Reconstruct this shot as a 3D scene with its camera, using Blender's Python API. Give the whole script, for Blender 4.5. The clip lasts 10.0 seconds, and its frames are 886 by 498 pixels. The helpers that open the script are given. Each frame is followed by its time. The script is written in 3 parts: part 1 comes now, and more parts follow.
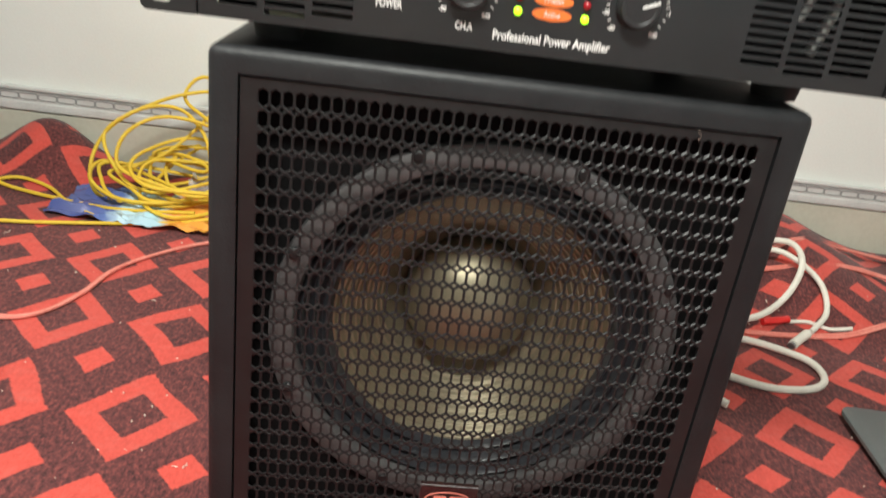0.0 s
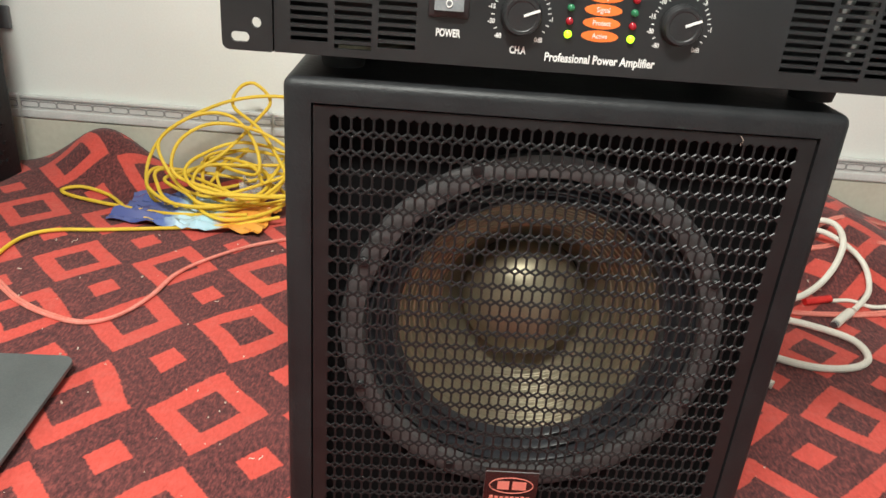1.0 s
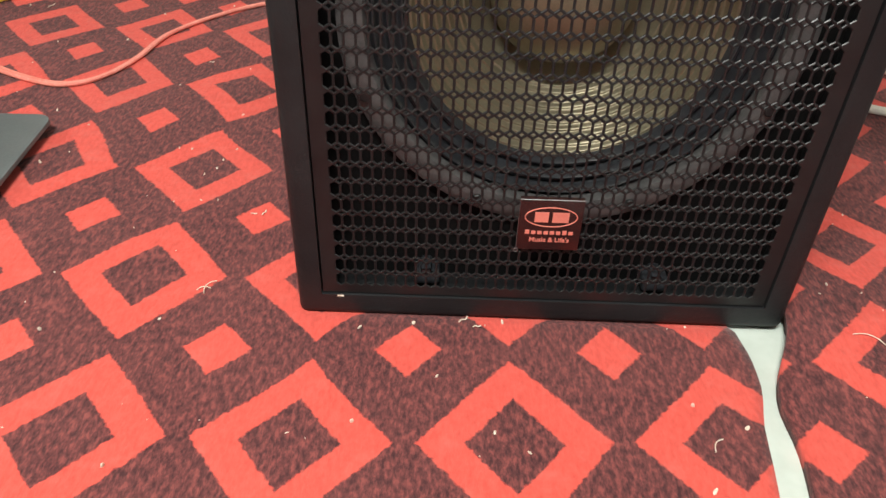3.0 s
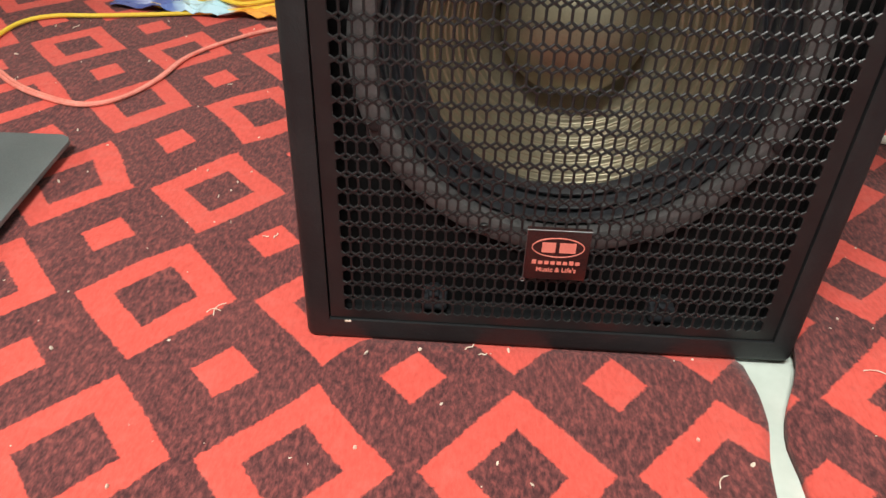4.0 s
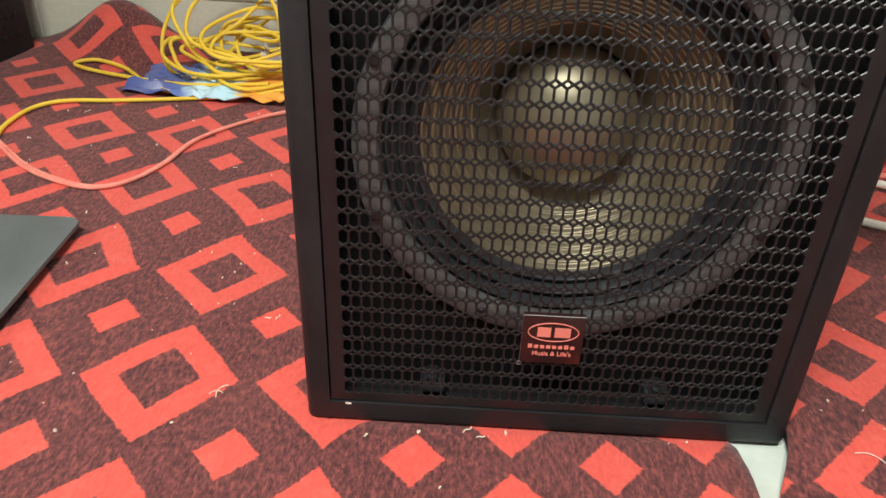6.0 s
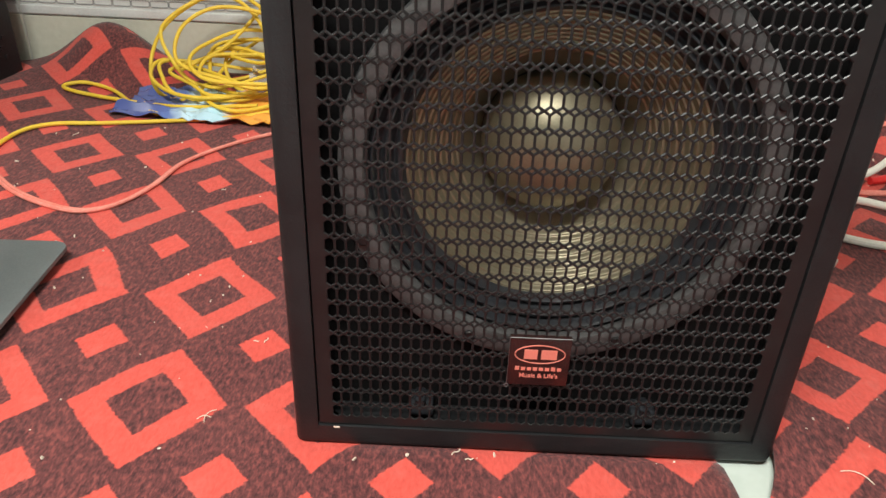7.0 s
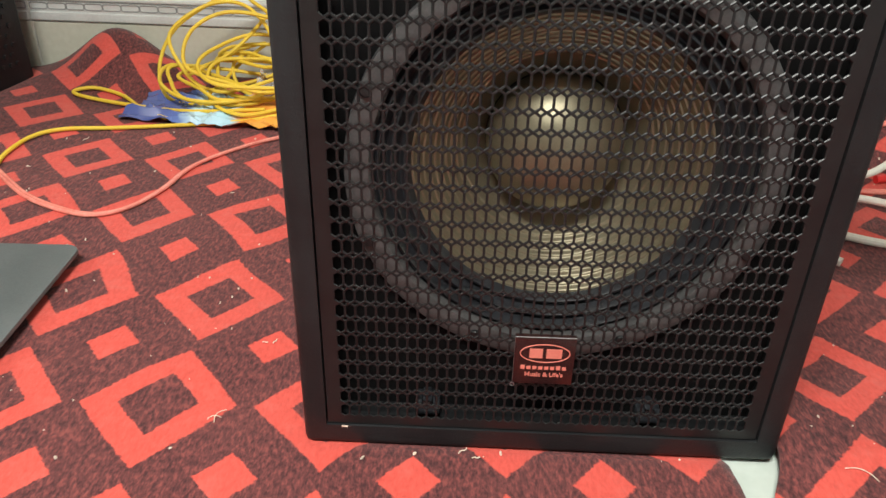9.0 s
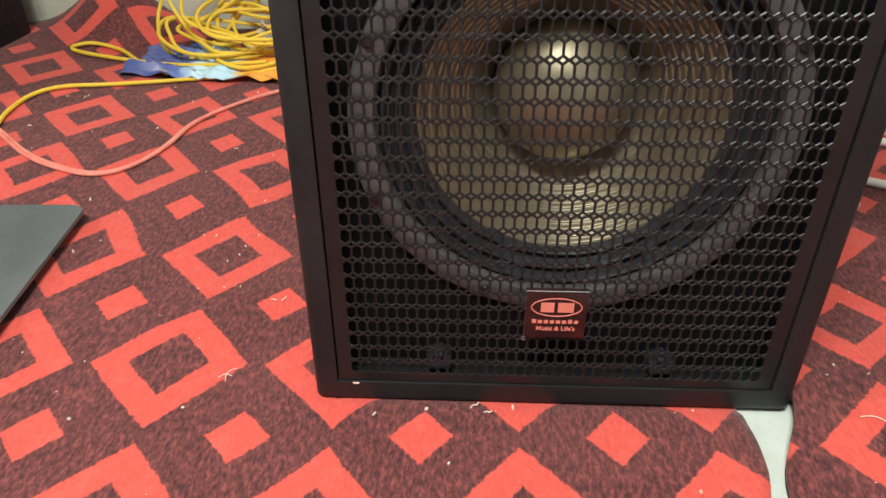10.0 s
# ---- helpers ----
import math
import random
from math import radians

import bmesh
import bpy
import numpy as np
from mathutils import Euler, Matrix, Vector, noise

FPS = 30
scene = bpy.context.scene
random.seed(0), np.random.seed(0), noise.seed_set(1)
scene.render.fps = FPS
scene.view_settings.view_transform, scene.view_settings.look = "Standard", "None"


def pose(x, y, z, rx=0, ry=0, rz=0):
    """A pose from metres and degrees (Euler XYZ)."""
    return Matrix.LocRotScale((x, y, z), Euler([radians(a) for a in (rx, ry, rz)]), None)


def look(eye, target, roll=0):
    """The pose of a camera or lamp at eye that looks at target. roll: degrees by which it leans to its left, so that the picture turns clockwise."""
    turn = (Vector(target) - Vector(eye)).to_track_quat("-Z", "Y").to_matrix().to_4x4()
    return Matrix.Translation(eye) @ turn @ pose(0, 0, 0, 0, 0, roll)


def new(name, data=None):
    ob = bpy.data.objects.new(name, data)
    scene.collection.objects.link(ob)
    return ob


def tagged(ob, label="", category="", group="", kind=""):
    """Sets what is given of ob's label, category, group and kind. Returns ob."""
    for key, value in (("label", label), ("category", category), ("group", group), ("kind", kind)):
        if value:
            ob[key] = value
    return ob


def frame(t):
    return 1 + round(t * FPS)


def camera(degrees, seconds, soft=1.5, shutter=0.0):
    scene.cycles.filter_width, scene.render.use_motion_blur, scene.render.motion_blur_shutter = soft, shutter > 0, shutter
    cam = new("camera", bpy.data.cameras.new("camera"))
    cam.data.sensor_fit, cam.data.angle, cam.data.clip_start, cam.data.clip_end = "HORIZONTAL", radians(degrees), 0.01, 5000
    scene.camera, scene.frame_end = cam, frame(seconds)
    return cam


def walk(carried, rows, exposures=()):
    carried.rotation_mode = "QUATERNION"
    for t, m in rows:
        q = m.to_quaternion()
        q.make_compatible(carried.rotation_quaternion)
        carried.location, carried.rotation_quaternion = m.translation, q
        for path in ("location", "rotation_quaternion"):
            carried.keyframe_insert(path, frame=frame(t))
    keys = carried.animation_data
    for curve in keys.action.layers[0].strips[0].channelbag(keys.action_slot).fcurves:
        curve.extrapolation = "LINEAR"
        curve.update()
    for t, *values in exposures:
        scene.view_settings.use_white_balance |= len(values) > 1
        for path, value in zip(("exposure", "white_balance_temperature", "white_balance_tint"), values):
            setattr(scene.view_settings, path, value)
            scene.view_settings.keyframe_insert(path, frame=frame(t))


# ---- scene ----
cam = camera(60.7, 10.0, soft=1.5, shutter=0.25)
PATH = [
    (0, (-0.077, -0.499, 0.550), (0.071, 1.330, -0.245), 7.7),
    (0.2, (-0.081, -0.523, 0.584), (0.04, 1.321, -0.18), 7.7),
    (0.4, (-0.09, -0.526, 0.586), (0.014, 1.313, -0.191), 7.0),
    (0.5, (-0.096, -0.528, 0.584), (0.006, 1.306, -0.206), 6.5),
    (0.6, (-0.097, -0.529, 0.576), (-0.012, 1.303, -0.223), 6.2),
    (1, (-0.102, -0.53, 0.582), (-0.036, 1.281, -0.264), 4.6),
    (1.2, (-0.096, -0.526, 0.577), (-0.035, 1.267, -0.307), 3.6),
    (1.5, (-0.093, -0.523, 0.578), (-0.026, 1.225, -0.393), 2.9),
    (1.7, (-0.086, -0.515, 0.566), (-0.028, 1.197, -0.466), 2.7),
    (2, (-0.082, -0.498, 0.548), (-0.008, 1.166, -0.559), 2.4),
    (2.2, (-0.068, -0.468, 0.523), (-0.008, 1.149, -0.643), 2.3),
    (2.5, (-0.064, -0.463, 0.445), (0.024, 1.12, -0.775), 3.0),
    (2.7, (-0.071, -0.470, 0.437), (-0.011, 1.104, -0.796), 3.2),
    (3, (-0.088, -0.47, 0.436), (-0.079, 1.106, -0.796), 2.2),
    (4.3, (-0.079, -0.467, 0.446), (-0.123, 1.161, -0.715), 2.3),
    (4.5, (-0.084, -0.472, 0.445), (-0.117, 1.177, -0.686), 2.7),
    (5, (-0.086, -0.476, 0.456), (-0.128, 1.196, -0.64), 2.6),
    (5.5, (-0.084, -0.478, 0.463), (-0.13, 1.213, -0.604), 2.4),
    (7, (-0.079, -0.479, 0.474), (-0.097, 1.25, -0.531), 2.2),
    (7.5, (-0.076, -0.481, 0.479), (-0.09, 1.255, -0.514), 2.1),
    (8, (-0.077, -0.481, 0.479), (-0.096, 1.257, -0.51), 1.9),
    (8.5, (-0.077, -0.484, 0.48), (-0.104, 1.256, -0.505), 1.8),
    (9, (-0.077, -0.486, 0.477), (-0.116, 1.245, -0.524), 1.5),
    (9.5, (-0.079, -0.483, 0.473), (-0.13, 1.225, -0.567), 0.9),
    (10, (-0.077, -0.474, 0.474), (-0.136, 1.186, -0.639), 0.0),
]
walk(cam, [(t, look(eye, target, roll)) for t, eye, target, roll in PATH])

# ---- world and lights ----
world = bpy.data.worlds.new("room_air")
scene.world = world
world.use_nodes = True
world.node_tree.nodes["Background"].inputs[0].default_value = (0.9, 0.95, 1.0, 1)
world.node_tree.nodes["Background"].inputs[1].default_value = 0.3


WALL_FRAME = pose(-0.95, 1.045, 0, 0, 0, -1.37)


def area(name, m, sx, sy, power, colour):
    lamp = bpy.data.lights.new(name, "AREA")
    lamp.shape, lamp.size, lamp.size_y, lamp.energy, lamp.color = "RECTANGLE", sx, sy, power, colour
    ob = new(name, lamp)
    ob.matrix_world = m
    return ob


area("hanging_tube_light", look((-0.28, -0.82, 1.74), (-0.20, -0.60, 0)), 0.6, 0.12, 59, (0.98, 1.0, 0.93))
area("wall_tube_light", look((-2.3, -0.15, 1.90), (-0.1, 0.1, 0.1)), 0.12, 0.8, 22, (1.0, 0.97, 0.91))
# Added cool fill, no source seen: lifts the amplifier's right side, offsets red bounce.
area("fill_front_right", WALL_FRAME @ Matrix.Translation((2.35, -4.19, 1.25)) @ Matrix.Rotation(radians(90), 4, "X"), 1.1, 1.3, 8, (0.82, 0.93, 1.0))
scene.view_settings.exposure = 0.0

# ---- materials ----


class Nodes:
    """A small wrapper that builds one node material."""

    def __init__(self, name, rough=0.5, metal=0.0, colour=(0.5, 0.5, 0.5)):
        self.mat = bpy.data.materials.new(name)
        self.mat.use_nodes = True
        self.tree = self.mat.node_tree
        self.bsdf = self.tree.nodes["Principled BSDF"]
        self.bsdf.inputs["Roughness"].default_value = rough
        self.bsdf.inputs["Metallic"].default_value = metal
        self.bsdf.inputs["Base Color"].default_value = (*colour, 1)

    def node(self, kind, **props):
        n = self.tree.nodes.new(kind)
        for key, value in props.items():
            if key == "operation":
                n.operation = value
            elif key == "uv_map":
                n.uv_map = value
            elif key == "noise_dimensions":
                n.noise_dimensions = value
        return n

    def wire(self, a, b):
        self.tree.links.new(a, b)

    def math(self, op, a, b=None):
        n = self.node("ShaderNodeMath", operation=op)
        for k, v in enumerate((a, b)):
            if v is None:
                continue
            if isinstance(v, (int, float)):
                n.inputs[k].default_value = v
            else:
                self.wire(v, n.inputs[k])
        return n.outputs[0]

    def coords(self, scale=(1, 1, 1)):
        t = self.node("ShaderNodeTexCoord")
        m = self.node("ShaderNodeMapping")
        m.inputs["Scale"].default_value = scale
        self.wire(t.outputs["Object"], m.inputs[0])
        return m.outputs[0]

    def noise(self, vec, scale, detail=3.0, rough=0.55):
        n = self.node("ShaderNodeTexNoise")
        n.inputs["Scale"].default_value, n.inputs["Detail"].default_value, n.inputs["Roughness"].default_value = scale, detail, rough
        self.wire(vec, n.inputs["Vector"])
        return n.outputs["Fac"]

    def ramp(self, fac, stops):
        n = self.node("ShaderNodeValToRGB")
        els = n.color_ramp.elements
        while len(els) < len(stops):
            els.new(0.5)
        for e, (p, c) in zip(els, stops):
            e.position, e.color = p, (*c, 1) if len(c) == 3 else c
        self.wire(fac, n.inputs[0])
        return n.outputs[0]

    def mix(self, fac, a, b):
        n = self.node("ShaderNodeMix")
        n.data_type = "RGBA"
        for sock, v in ((n.inputs[0], fac), (n.inputs[6], a), (n.inputs[7], b)):
            if isinstance(v, (int, float)):
                sock.default_value = v
            elif isinstance(v, tuple):
                sock.default_value = (*v, 1)
            else:
                self.wire(v, sock)
        return n.outputs[2]

    def base(self, out):
        self.wire(out, self.bsdf.inputs["Base Color"])

    def rough(self, out):
        self.wire(out, self.bsdf.inputs["Roughness"])

    def bump(self, height, strength=0.3, distance=0.001):
        n = self.node("ShaderNodeBump")
        n.inputs["Strength"].default_value, n.inputs["Distance"].default_value = strength, distance
        self.wire(height, n.inputs["Height"])
        self.wire(n.outputs[0], self.bsdf.inputs["Normal"])


def speckled(name, dark, light, rough=0.5, metal=0.0, scale=60.0, fine=600.0, bump=0.2, depth=0.0006, spread=0.12):
    """A surface with broad patches and fine grain between two close colours."""
    n = Nodes(name, rough, metal)
    v = n.coords()
    a, b = n.noise(v, scale, 4), n.noise(v, fine, 2)
    f = n.math("ADD", n.math("MULTIPLY", a, 0.6), n.math("MULTIPLY", b, 0.4))
    n.base(n.ramp(f, [(0.35, dark), (0.65, light)]))
    n.rough(n.math("ADD", n.math("MULTIPLY", a, spread), rough - spread / 2))
    n.bump(b, bump, depth)
    return n.mat


def textured_paint():
    """Thick black roller paint of the cabinet, with a pebbled skin and rubbed spots."""
    n = Nodes("textured_black_paint", 0.55)
    v = n.coords()
    a, b, c = n.noise(v, 18, 4), n.noise(v, 420, 3), n.noise(v, 130, 3)
    n.base(n.ramp(a, [(0.3, (0.0095, 0.0100, 0.0112)), (0.7, (0.0165, 0.0170, 0.0185))]))
    n.rough(n.math("ADD", n.math("MULTIPLY", a, 0.2), 0.38))
    n.bump(n.math("ADD", n.math("MULTIPLY", b, 0.35), n.math("MULTIPLY", c, 0.65)), 0.40, 0.0018)
    n.bsdf.inputs["Specular IOR Level"].default_value = 0.32
    return n.mat


def carpet_material(name):
    """Red needle felt with a woven pattern of rings and small squares on point, over wine-dark flecked ground."""
    n = Nodes(name, 0.95)
    uv = n.node("ShaderNodeUVMap", uv_map="flat")
    v = n.coords()
    jag = n.node("ShaderNodeTexNoise")
    jag.inputs["Scale"].default_value, jag.inputs["Detail"].default_value = 210.0, 2.0
    n.wire(v, jag.inputs["Vector"])
    sep, jsep = n.node("ShaderNodeSeparateXYZ"), n.node("ShaderNodeSeparateColor")
    n.wire(uv.outputs[0], sep.inputs[0])
    n.wire(jag.outputs["Color"], jsep.inputs[0])
    i = n.math("ADD", sep.outputs[0], n.math("MULTIPLY", n.math("SUBTRACT", jsep.outputs[0], 0.5), 0.032))
    j = n.math("ADD", sep.outputs[1], n.math("MULTIPLY", n.math("SUBTRACT", jsep.outputs[1], 0.5), 0.032))
    def dist(shift):
        out = []
        for c in (i, j):
            f = n.math("FRACT", n.math("ADD", c, 0.5 + shift))
            out.append(n.math("ABSOLUTE", n.math("SUBTRACT", f, 0.5)))
        return n.math("ADD", out[0], out[1])
    small, big = dist(0.0), dist(0.5)
    def edge(d, at):
        m = n.node("ShaderNodeMapRange")
        m.inputs[1].default_value, m.inputs[2].default_value = at - 0.007, at + 0.007
        m.inputs[3].default_value, m.inputs[4].default_value = 1.0, 0.0
        n.wire(d, m.inputs[0])
        return m.outputs[0]
    ring = n.math("SUBTRACT", edge(big, 0.450), edge(big, 0.232))
    red = n.math("MAXIMUM", edge(small, 0.168), ring)
    stretched = n.coords((1, 0.45, 1))
    fine, dash = n.noise(stretched, 430, 3, 0.7), n.noise(n.coords((1, 0.42, 1)), 250, 2, 0.6)
    fleck = n.math("ADD", n.math("MULTIPLY", fine, 0.42), n.math("MULTIPLY", dash, 0.58))
    broad, worn, fibre = n.noise(v, 9, 4), n.noise(v, 42, 5, 0.65), n.noise(v, 1100, 2)
    dark = n.ramp(fleck, [(0.37, (0.046, 0.017, 0.019)), (0.49, (0.100, 0.031, 0.031)), (0.63, (0.225, 0.058, 0.053))])
    bright = n.ramp(fleck, [(0.25, (0.46, 0.056, 0.043)), (0.6, (0.64, 0.090, 0.068))])
    faded = n.mix(n.math("MULTIPLY", n.math("MAXIMUM", n.math("SUBTRACT", worn, 0.52), 0.0), 2.4), bright, (0.58, 0.130, 0.104))
    both = n.mix(red, dark, faded)
    n.base(n.mix(n.math("MULTIPLY", n.math("SUBTRACT", broad, 0.4), 0.35), both, (0.30, 0.10, 0.09)))
    n.bump(n.math("ADD", n.math("MULTIPLY", fleck, 0.7), n.math("MULTIPLY", fibre, 0.3)), 0.6, 0.002)
    n.bsdf.inputs["Sheen Weight"].default_value = 0.12
    n.bsdf.inputs["Sheen Roughness"].default_value = 0.5
    n.bsdf.inputs["Specular IOR Level"].default_value = 0.15
    return n.mat


def plain(name, colour, rough=0.5, metal=0.0, glow=0.0):
    n = Nodes(name, rough, metal, colour)
    if glow:
        n.bsdf.inputs["Emission Color"].default_value = (*colour, 1)
        n.bsdf.inputs["Emission Strength"].default_value = glow
    return n.mat


PAINT = textured_paint()
GRILLE = speckled("powder_coated_steel", (0.0072, 0.0074, 0.0080), (0.0135, 0.0137, 0.0146), 0.38, 0.0, 30, 900, 0.15, 0.0003)
GRILLE.node_tree.nodes["Principled BSDF"].inputs["Specular IOR Level"].default_value = 0.38
BAFFLE = speckled("matt_black_baffle", (0.0030, 0.0030, 0.0035), (0.0060, 0.0060, 0.0065), 0.9)
BAFFLE.node_tree.nodes["Principled BSDF"].inputs["Specular IOR Level"].default_value = 0.18
GASKET = speckled("grey_rubber_gasket", (0.070, 0.068, 0.069), (0.12, 0.115, 0.116), 0.4, 0.0, 40, 500)
SURROUND = speckled("black_coated_surround", (0.022, 0.023, 0.027), (0.035, 0.037, 0.043), 0.32, 0.0, 40, 700)
CONE = speckled("lacquered_khaki_cone", (0.250, 0.218, 0.150), (0.340, 0.302, 0.212), 0.42, 0.72, 35, 800, 0.25, 0.0003)
STEEL = plain("bolt_steel", (0.28, 0.28, 0.29), 0.4, 0.9)
PANEL = speckled("black_anodised_panel", (0.0095, 0.0100, 0.0110), (0.0145, 0.0150, 0.0160), 0.40, 0.0, 25, 1200, 0.08, 0.0002)
BLACK = speckled("black_plastic", (0.010, 0.010, 0.011), (0.018, 0.018, 0.019), 0.45)
RUBBER = speckled("black_rubber", (0.008, 0.008, 0.008), (0.016, 0.016, 0.016), 0.75)
PRINT = speckled("white_print", (0.62, 0.62, 0.60), (0.78, 0.78, 0.76), 0.6)
ORANGE = speckled("orange_print", (0.72, 0.14, 0.020), (0.85, 0.19, 0.035), 0.5)
SWITCH = speckled("grey_switch_plastic", (0.10, 0.105, 0.11), (0.15, 0.155, 0.16), 0.35)
LIME = plain("lit_green_led", (0.45, 1.0, 0.02), 0.3, 0.0, 2.2)
GREEN = plain("dark_green_led", (0.02, 0.14, 0.06), 0.25)
RED_LED = plain("dark_red_led", (0.30, 0.012, 0.02), 0.25)
BADGE = speckled("dark_red_badge", (0.016, 0.006, 0.006), (0.026, 0.009, 0.009), 0.25)
PINK_PRINT = speckled("pale_red_print", (0.62, 0.17, 0.13), (0.72, 0.22, 0.17), 0.5)
FINS = speckled("aluminium_fins", (0.45, 0.45, 0.45), (0.6, 0.6, 0.6), 0.35, 0.9)
WALL_PAINT = speckled("white_wall_paint", (0.75, 0.765, 0.725), (0.81, 0.825, 0.785), 0.75, 0.0, 3, 250, 0.15, 0.0006)
TILE = speckled("beige_glazed_tile", (0.52, 0.50, 0.41), (0.60, 0.585, 0.49), 0.3, 0.0, 6, 90, 0.05, 0.0004)
BORDER = speckled("pale_grey_border_tile", (0.56, 0.56, 0.54), (0.66, 0.66, 0.64), 0.35, 0.0, 20, 200)
LINKS = speckled("grey_relief_glaze", (0.24, 0.24, 0.24), (0.34, 0.34, 0.33), 0.4, 0.0, 60, 400)
GROUT = speckled("pale_grout", (0.60, 0.58, 0.52), (0.70, 0.68, 0.62), 0.85)
FLOOR_TILE = speckled("white_floor_tile", (0.50, 0.55, 0.50), (0.60, 0.65, 0.60), 0.22, 0.0, 4, 60, 0.04, 0.0003)
YELLOW = speckled("yellow_cable_sheath", (0.66, 0.42, 0.020), (0.78, 0.55, 0.050), 0.6, 0.0, 30, 300, 0.3, 0.0008)
PINK = speckled("translucent_red_sheath", (0.66, 0.17, 0.13), (0.80, 0.29, 0.23), 0.25, 0.0, 30, 300)
CREAM = speckled("cream_cable_sheath", (0.66, 0.63, 0.55), (0.78, 0.75, 0.67), 0.45, 0.0, 30, 300)
RED_PLUG = speckled("red_plug_plastic", (0.60, 0.02, 0.02), (0.75, 0.035, 0.03), 0.35)
PLATE = speckled("worn_black_plate", (0.075, 0.084, 0.085), (0.115, 0.126, 0.126), 0.42, 0.0, 14, 500, 0.2, 0.0004)
CRUMB = speckled("pale_crumbs", (0.55, 0.40, 0.30), (0.80, 0.70, 0.60), 0.8, 0.0, 200, 900)
CARPET = carpet_material("red_felt_carpet")

# ---- mesh helpers ----
ORIGIN = {}


def thing(name, at, label, category, group="", kind=""):
    ob = new(name)
    ob.empty_display_size = 0.05
    ob.location = at
    ORIGIN[ob] = Vector(at)
    return tagged(ob, label, category, group, kind)


def finish(bm, name, mat, smooth=30):
    bmesh.ops.recalc_face_normals(bm, faces=bm.faces)
    me = bpy.data.meshes.new(name)
    bm.to_mesh(me)
    bm.free()
    me.materials.append(mat)
    if smooth:
        me.shade_smooth()
        me.set_sharp_from_angle(angle=radians(smooth))
    return me


def part(name, bm, mat, parent, label="", smooth=30):
    """One mesh, given in world places, as a part of parent."""
    base = ORIGIN[parent]
    bmesh.ops.translate(bm, verts=bm.verts, vec=-base)
    ob = new(name, finish(bm, name, mat, smooth))
    ob.parent = parent
    ORIGIN[ob] = base
    return tagged(ob, label)


def single(name, bm, mat, label, category, group="", kind="", smooth=30):
    """A thing of one mesh, its origin at the middle of its foot."""
    co = np.array([v.co[:] for v in bm.verts])
    at = Vector((*((co.min(0) + co.max(0)) / 2)[:2], co[:, 2].min()))
    bmesh.ops.translate(bm, verts=bm.verts, vec=-at)
    ob = new(name, finish(bm, name, mat, smooth))
    ob.location = at
    ORIGIN[ob] = at
    return tagged(ob, label, category, group, kind)


def box(bm, x0, x1, y0, y1, z0, z1, bevel=0.0, seg=2):
    m = Matrix.Translation(((x0 + x1) / 2, (y0 + y1) / 2, (z0 + z1) / 2)) @ Matrix.Diagonal((x1 - x0, y1 - y0, z1 - z0, 1))
    got = bmesh.ops.create_cube(bm, size=1, matrix=m)["verts"]
    if bevel:
        edges = list({e for v in got for e in v.link_edges})
        bmesh.ops.bevel(bm, geom=edges, offset=bevel, segments=seg, affect="EDGES", profile=0.5)
    return bm


def boxed(*args, **kw):
    return box(bmesh.new(), *args, **kw)


def lathe(profile, cx, cz, n=96, close=False):
    """Turns (radius, depth) pairs round the y axis through (cx, cz)."""
    bm = bmesh.new()
    rings = []
    for r, y in profile:
        if r < 1e-6:
            rings.append([bm.verts.new((cx, y, cz))] * n)
        else:
            rings.append([bm.verts.new((cx + r * math.cos(2 * math.pi * k / n), y, cz + r * math.sin(2 * math.pi * k / n))) for k in range(n)])
    pairs = list(zip(rings, rings[1:])) + ([(rings[-1], rings[0])] if close else [])
    for a, b in pairs:
        for k in range(n):
            q = [a[k], a[(k + 1) % n], b[(k + 1) % n], b[k]]
            q = [v for m, v in enumerate(q) if v not in q[:m]]
            if len(q) > 2:
                bm.faces.new(q)
    return bm


def disc(bm, cx, cz, y0, y1, rx, rz=None, n=24, bevel=0.0):
    """A short round or oval plug whose axis is y."""
    rz = rz or rx
    rows = [(1.0, y1), (1.0, y0 + bevel), (1.0 - bevel / max(rx, rz), y0)] if bevel else [(1.0, y1), (1.0, y0)]
    loops = [[bm.verts.new((cx + s * rx * math.cos(2 * math.pi * k / n), y, cz + s * rz * math.sin(2 * math.pi * k / n))) for k in range(n)] for s, y in rows]
    for a, b in zip(loops, loops[1:]):
        for k in range(n):
            bm.faces.new((a[k], a[(k + 1) % n], b[(k + 1) % n], b[k]))
    bm.faces.new(loops[0])
    bm.faces.new(loops[-1])
    return bm


def ring_points(cx, cz, rx, rz, n=20, stretch=0.0):
    """A round or, with stretch, a slot-shaped loop of (x, z)."""
    out = []
    for k in range(n):
        a = 2 * math.pi * (k + 0.5) / n
        out.append((cx + stretch * (1 if math.cos(a) > 0 else -1) + rx * math.cos(a), cz + rz * math.sin(a)))
    return out


def plate(outer, holes, y0, y1):
    """A flat plate that faces -y, with holes cut through it."""
    bm = bmesh.new()
    edges = []
    for loop in [outer] + holes:
        vs = [bm.verts.new((x, y0, z)) for x, z in loop]
        edges += [bm.edges.new((vs[k], vs[(k + 1) % len(vs)])) for k in range(len(vs))]
    bmesh.ops.triangle_fill(bm, use_beauty=True, use_dissolve=False, edges=edges)
    got = bmesh.ops.extrude_face_region(bm, geom=list(bm.faces))
    bmesh.ops.translate(bm, verts=[v for v in got["geom"] if isinstance(v, bmesh.types.BMVert)], vec=(0, y1 - y0, 0))
    return bm


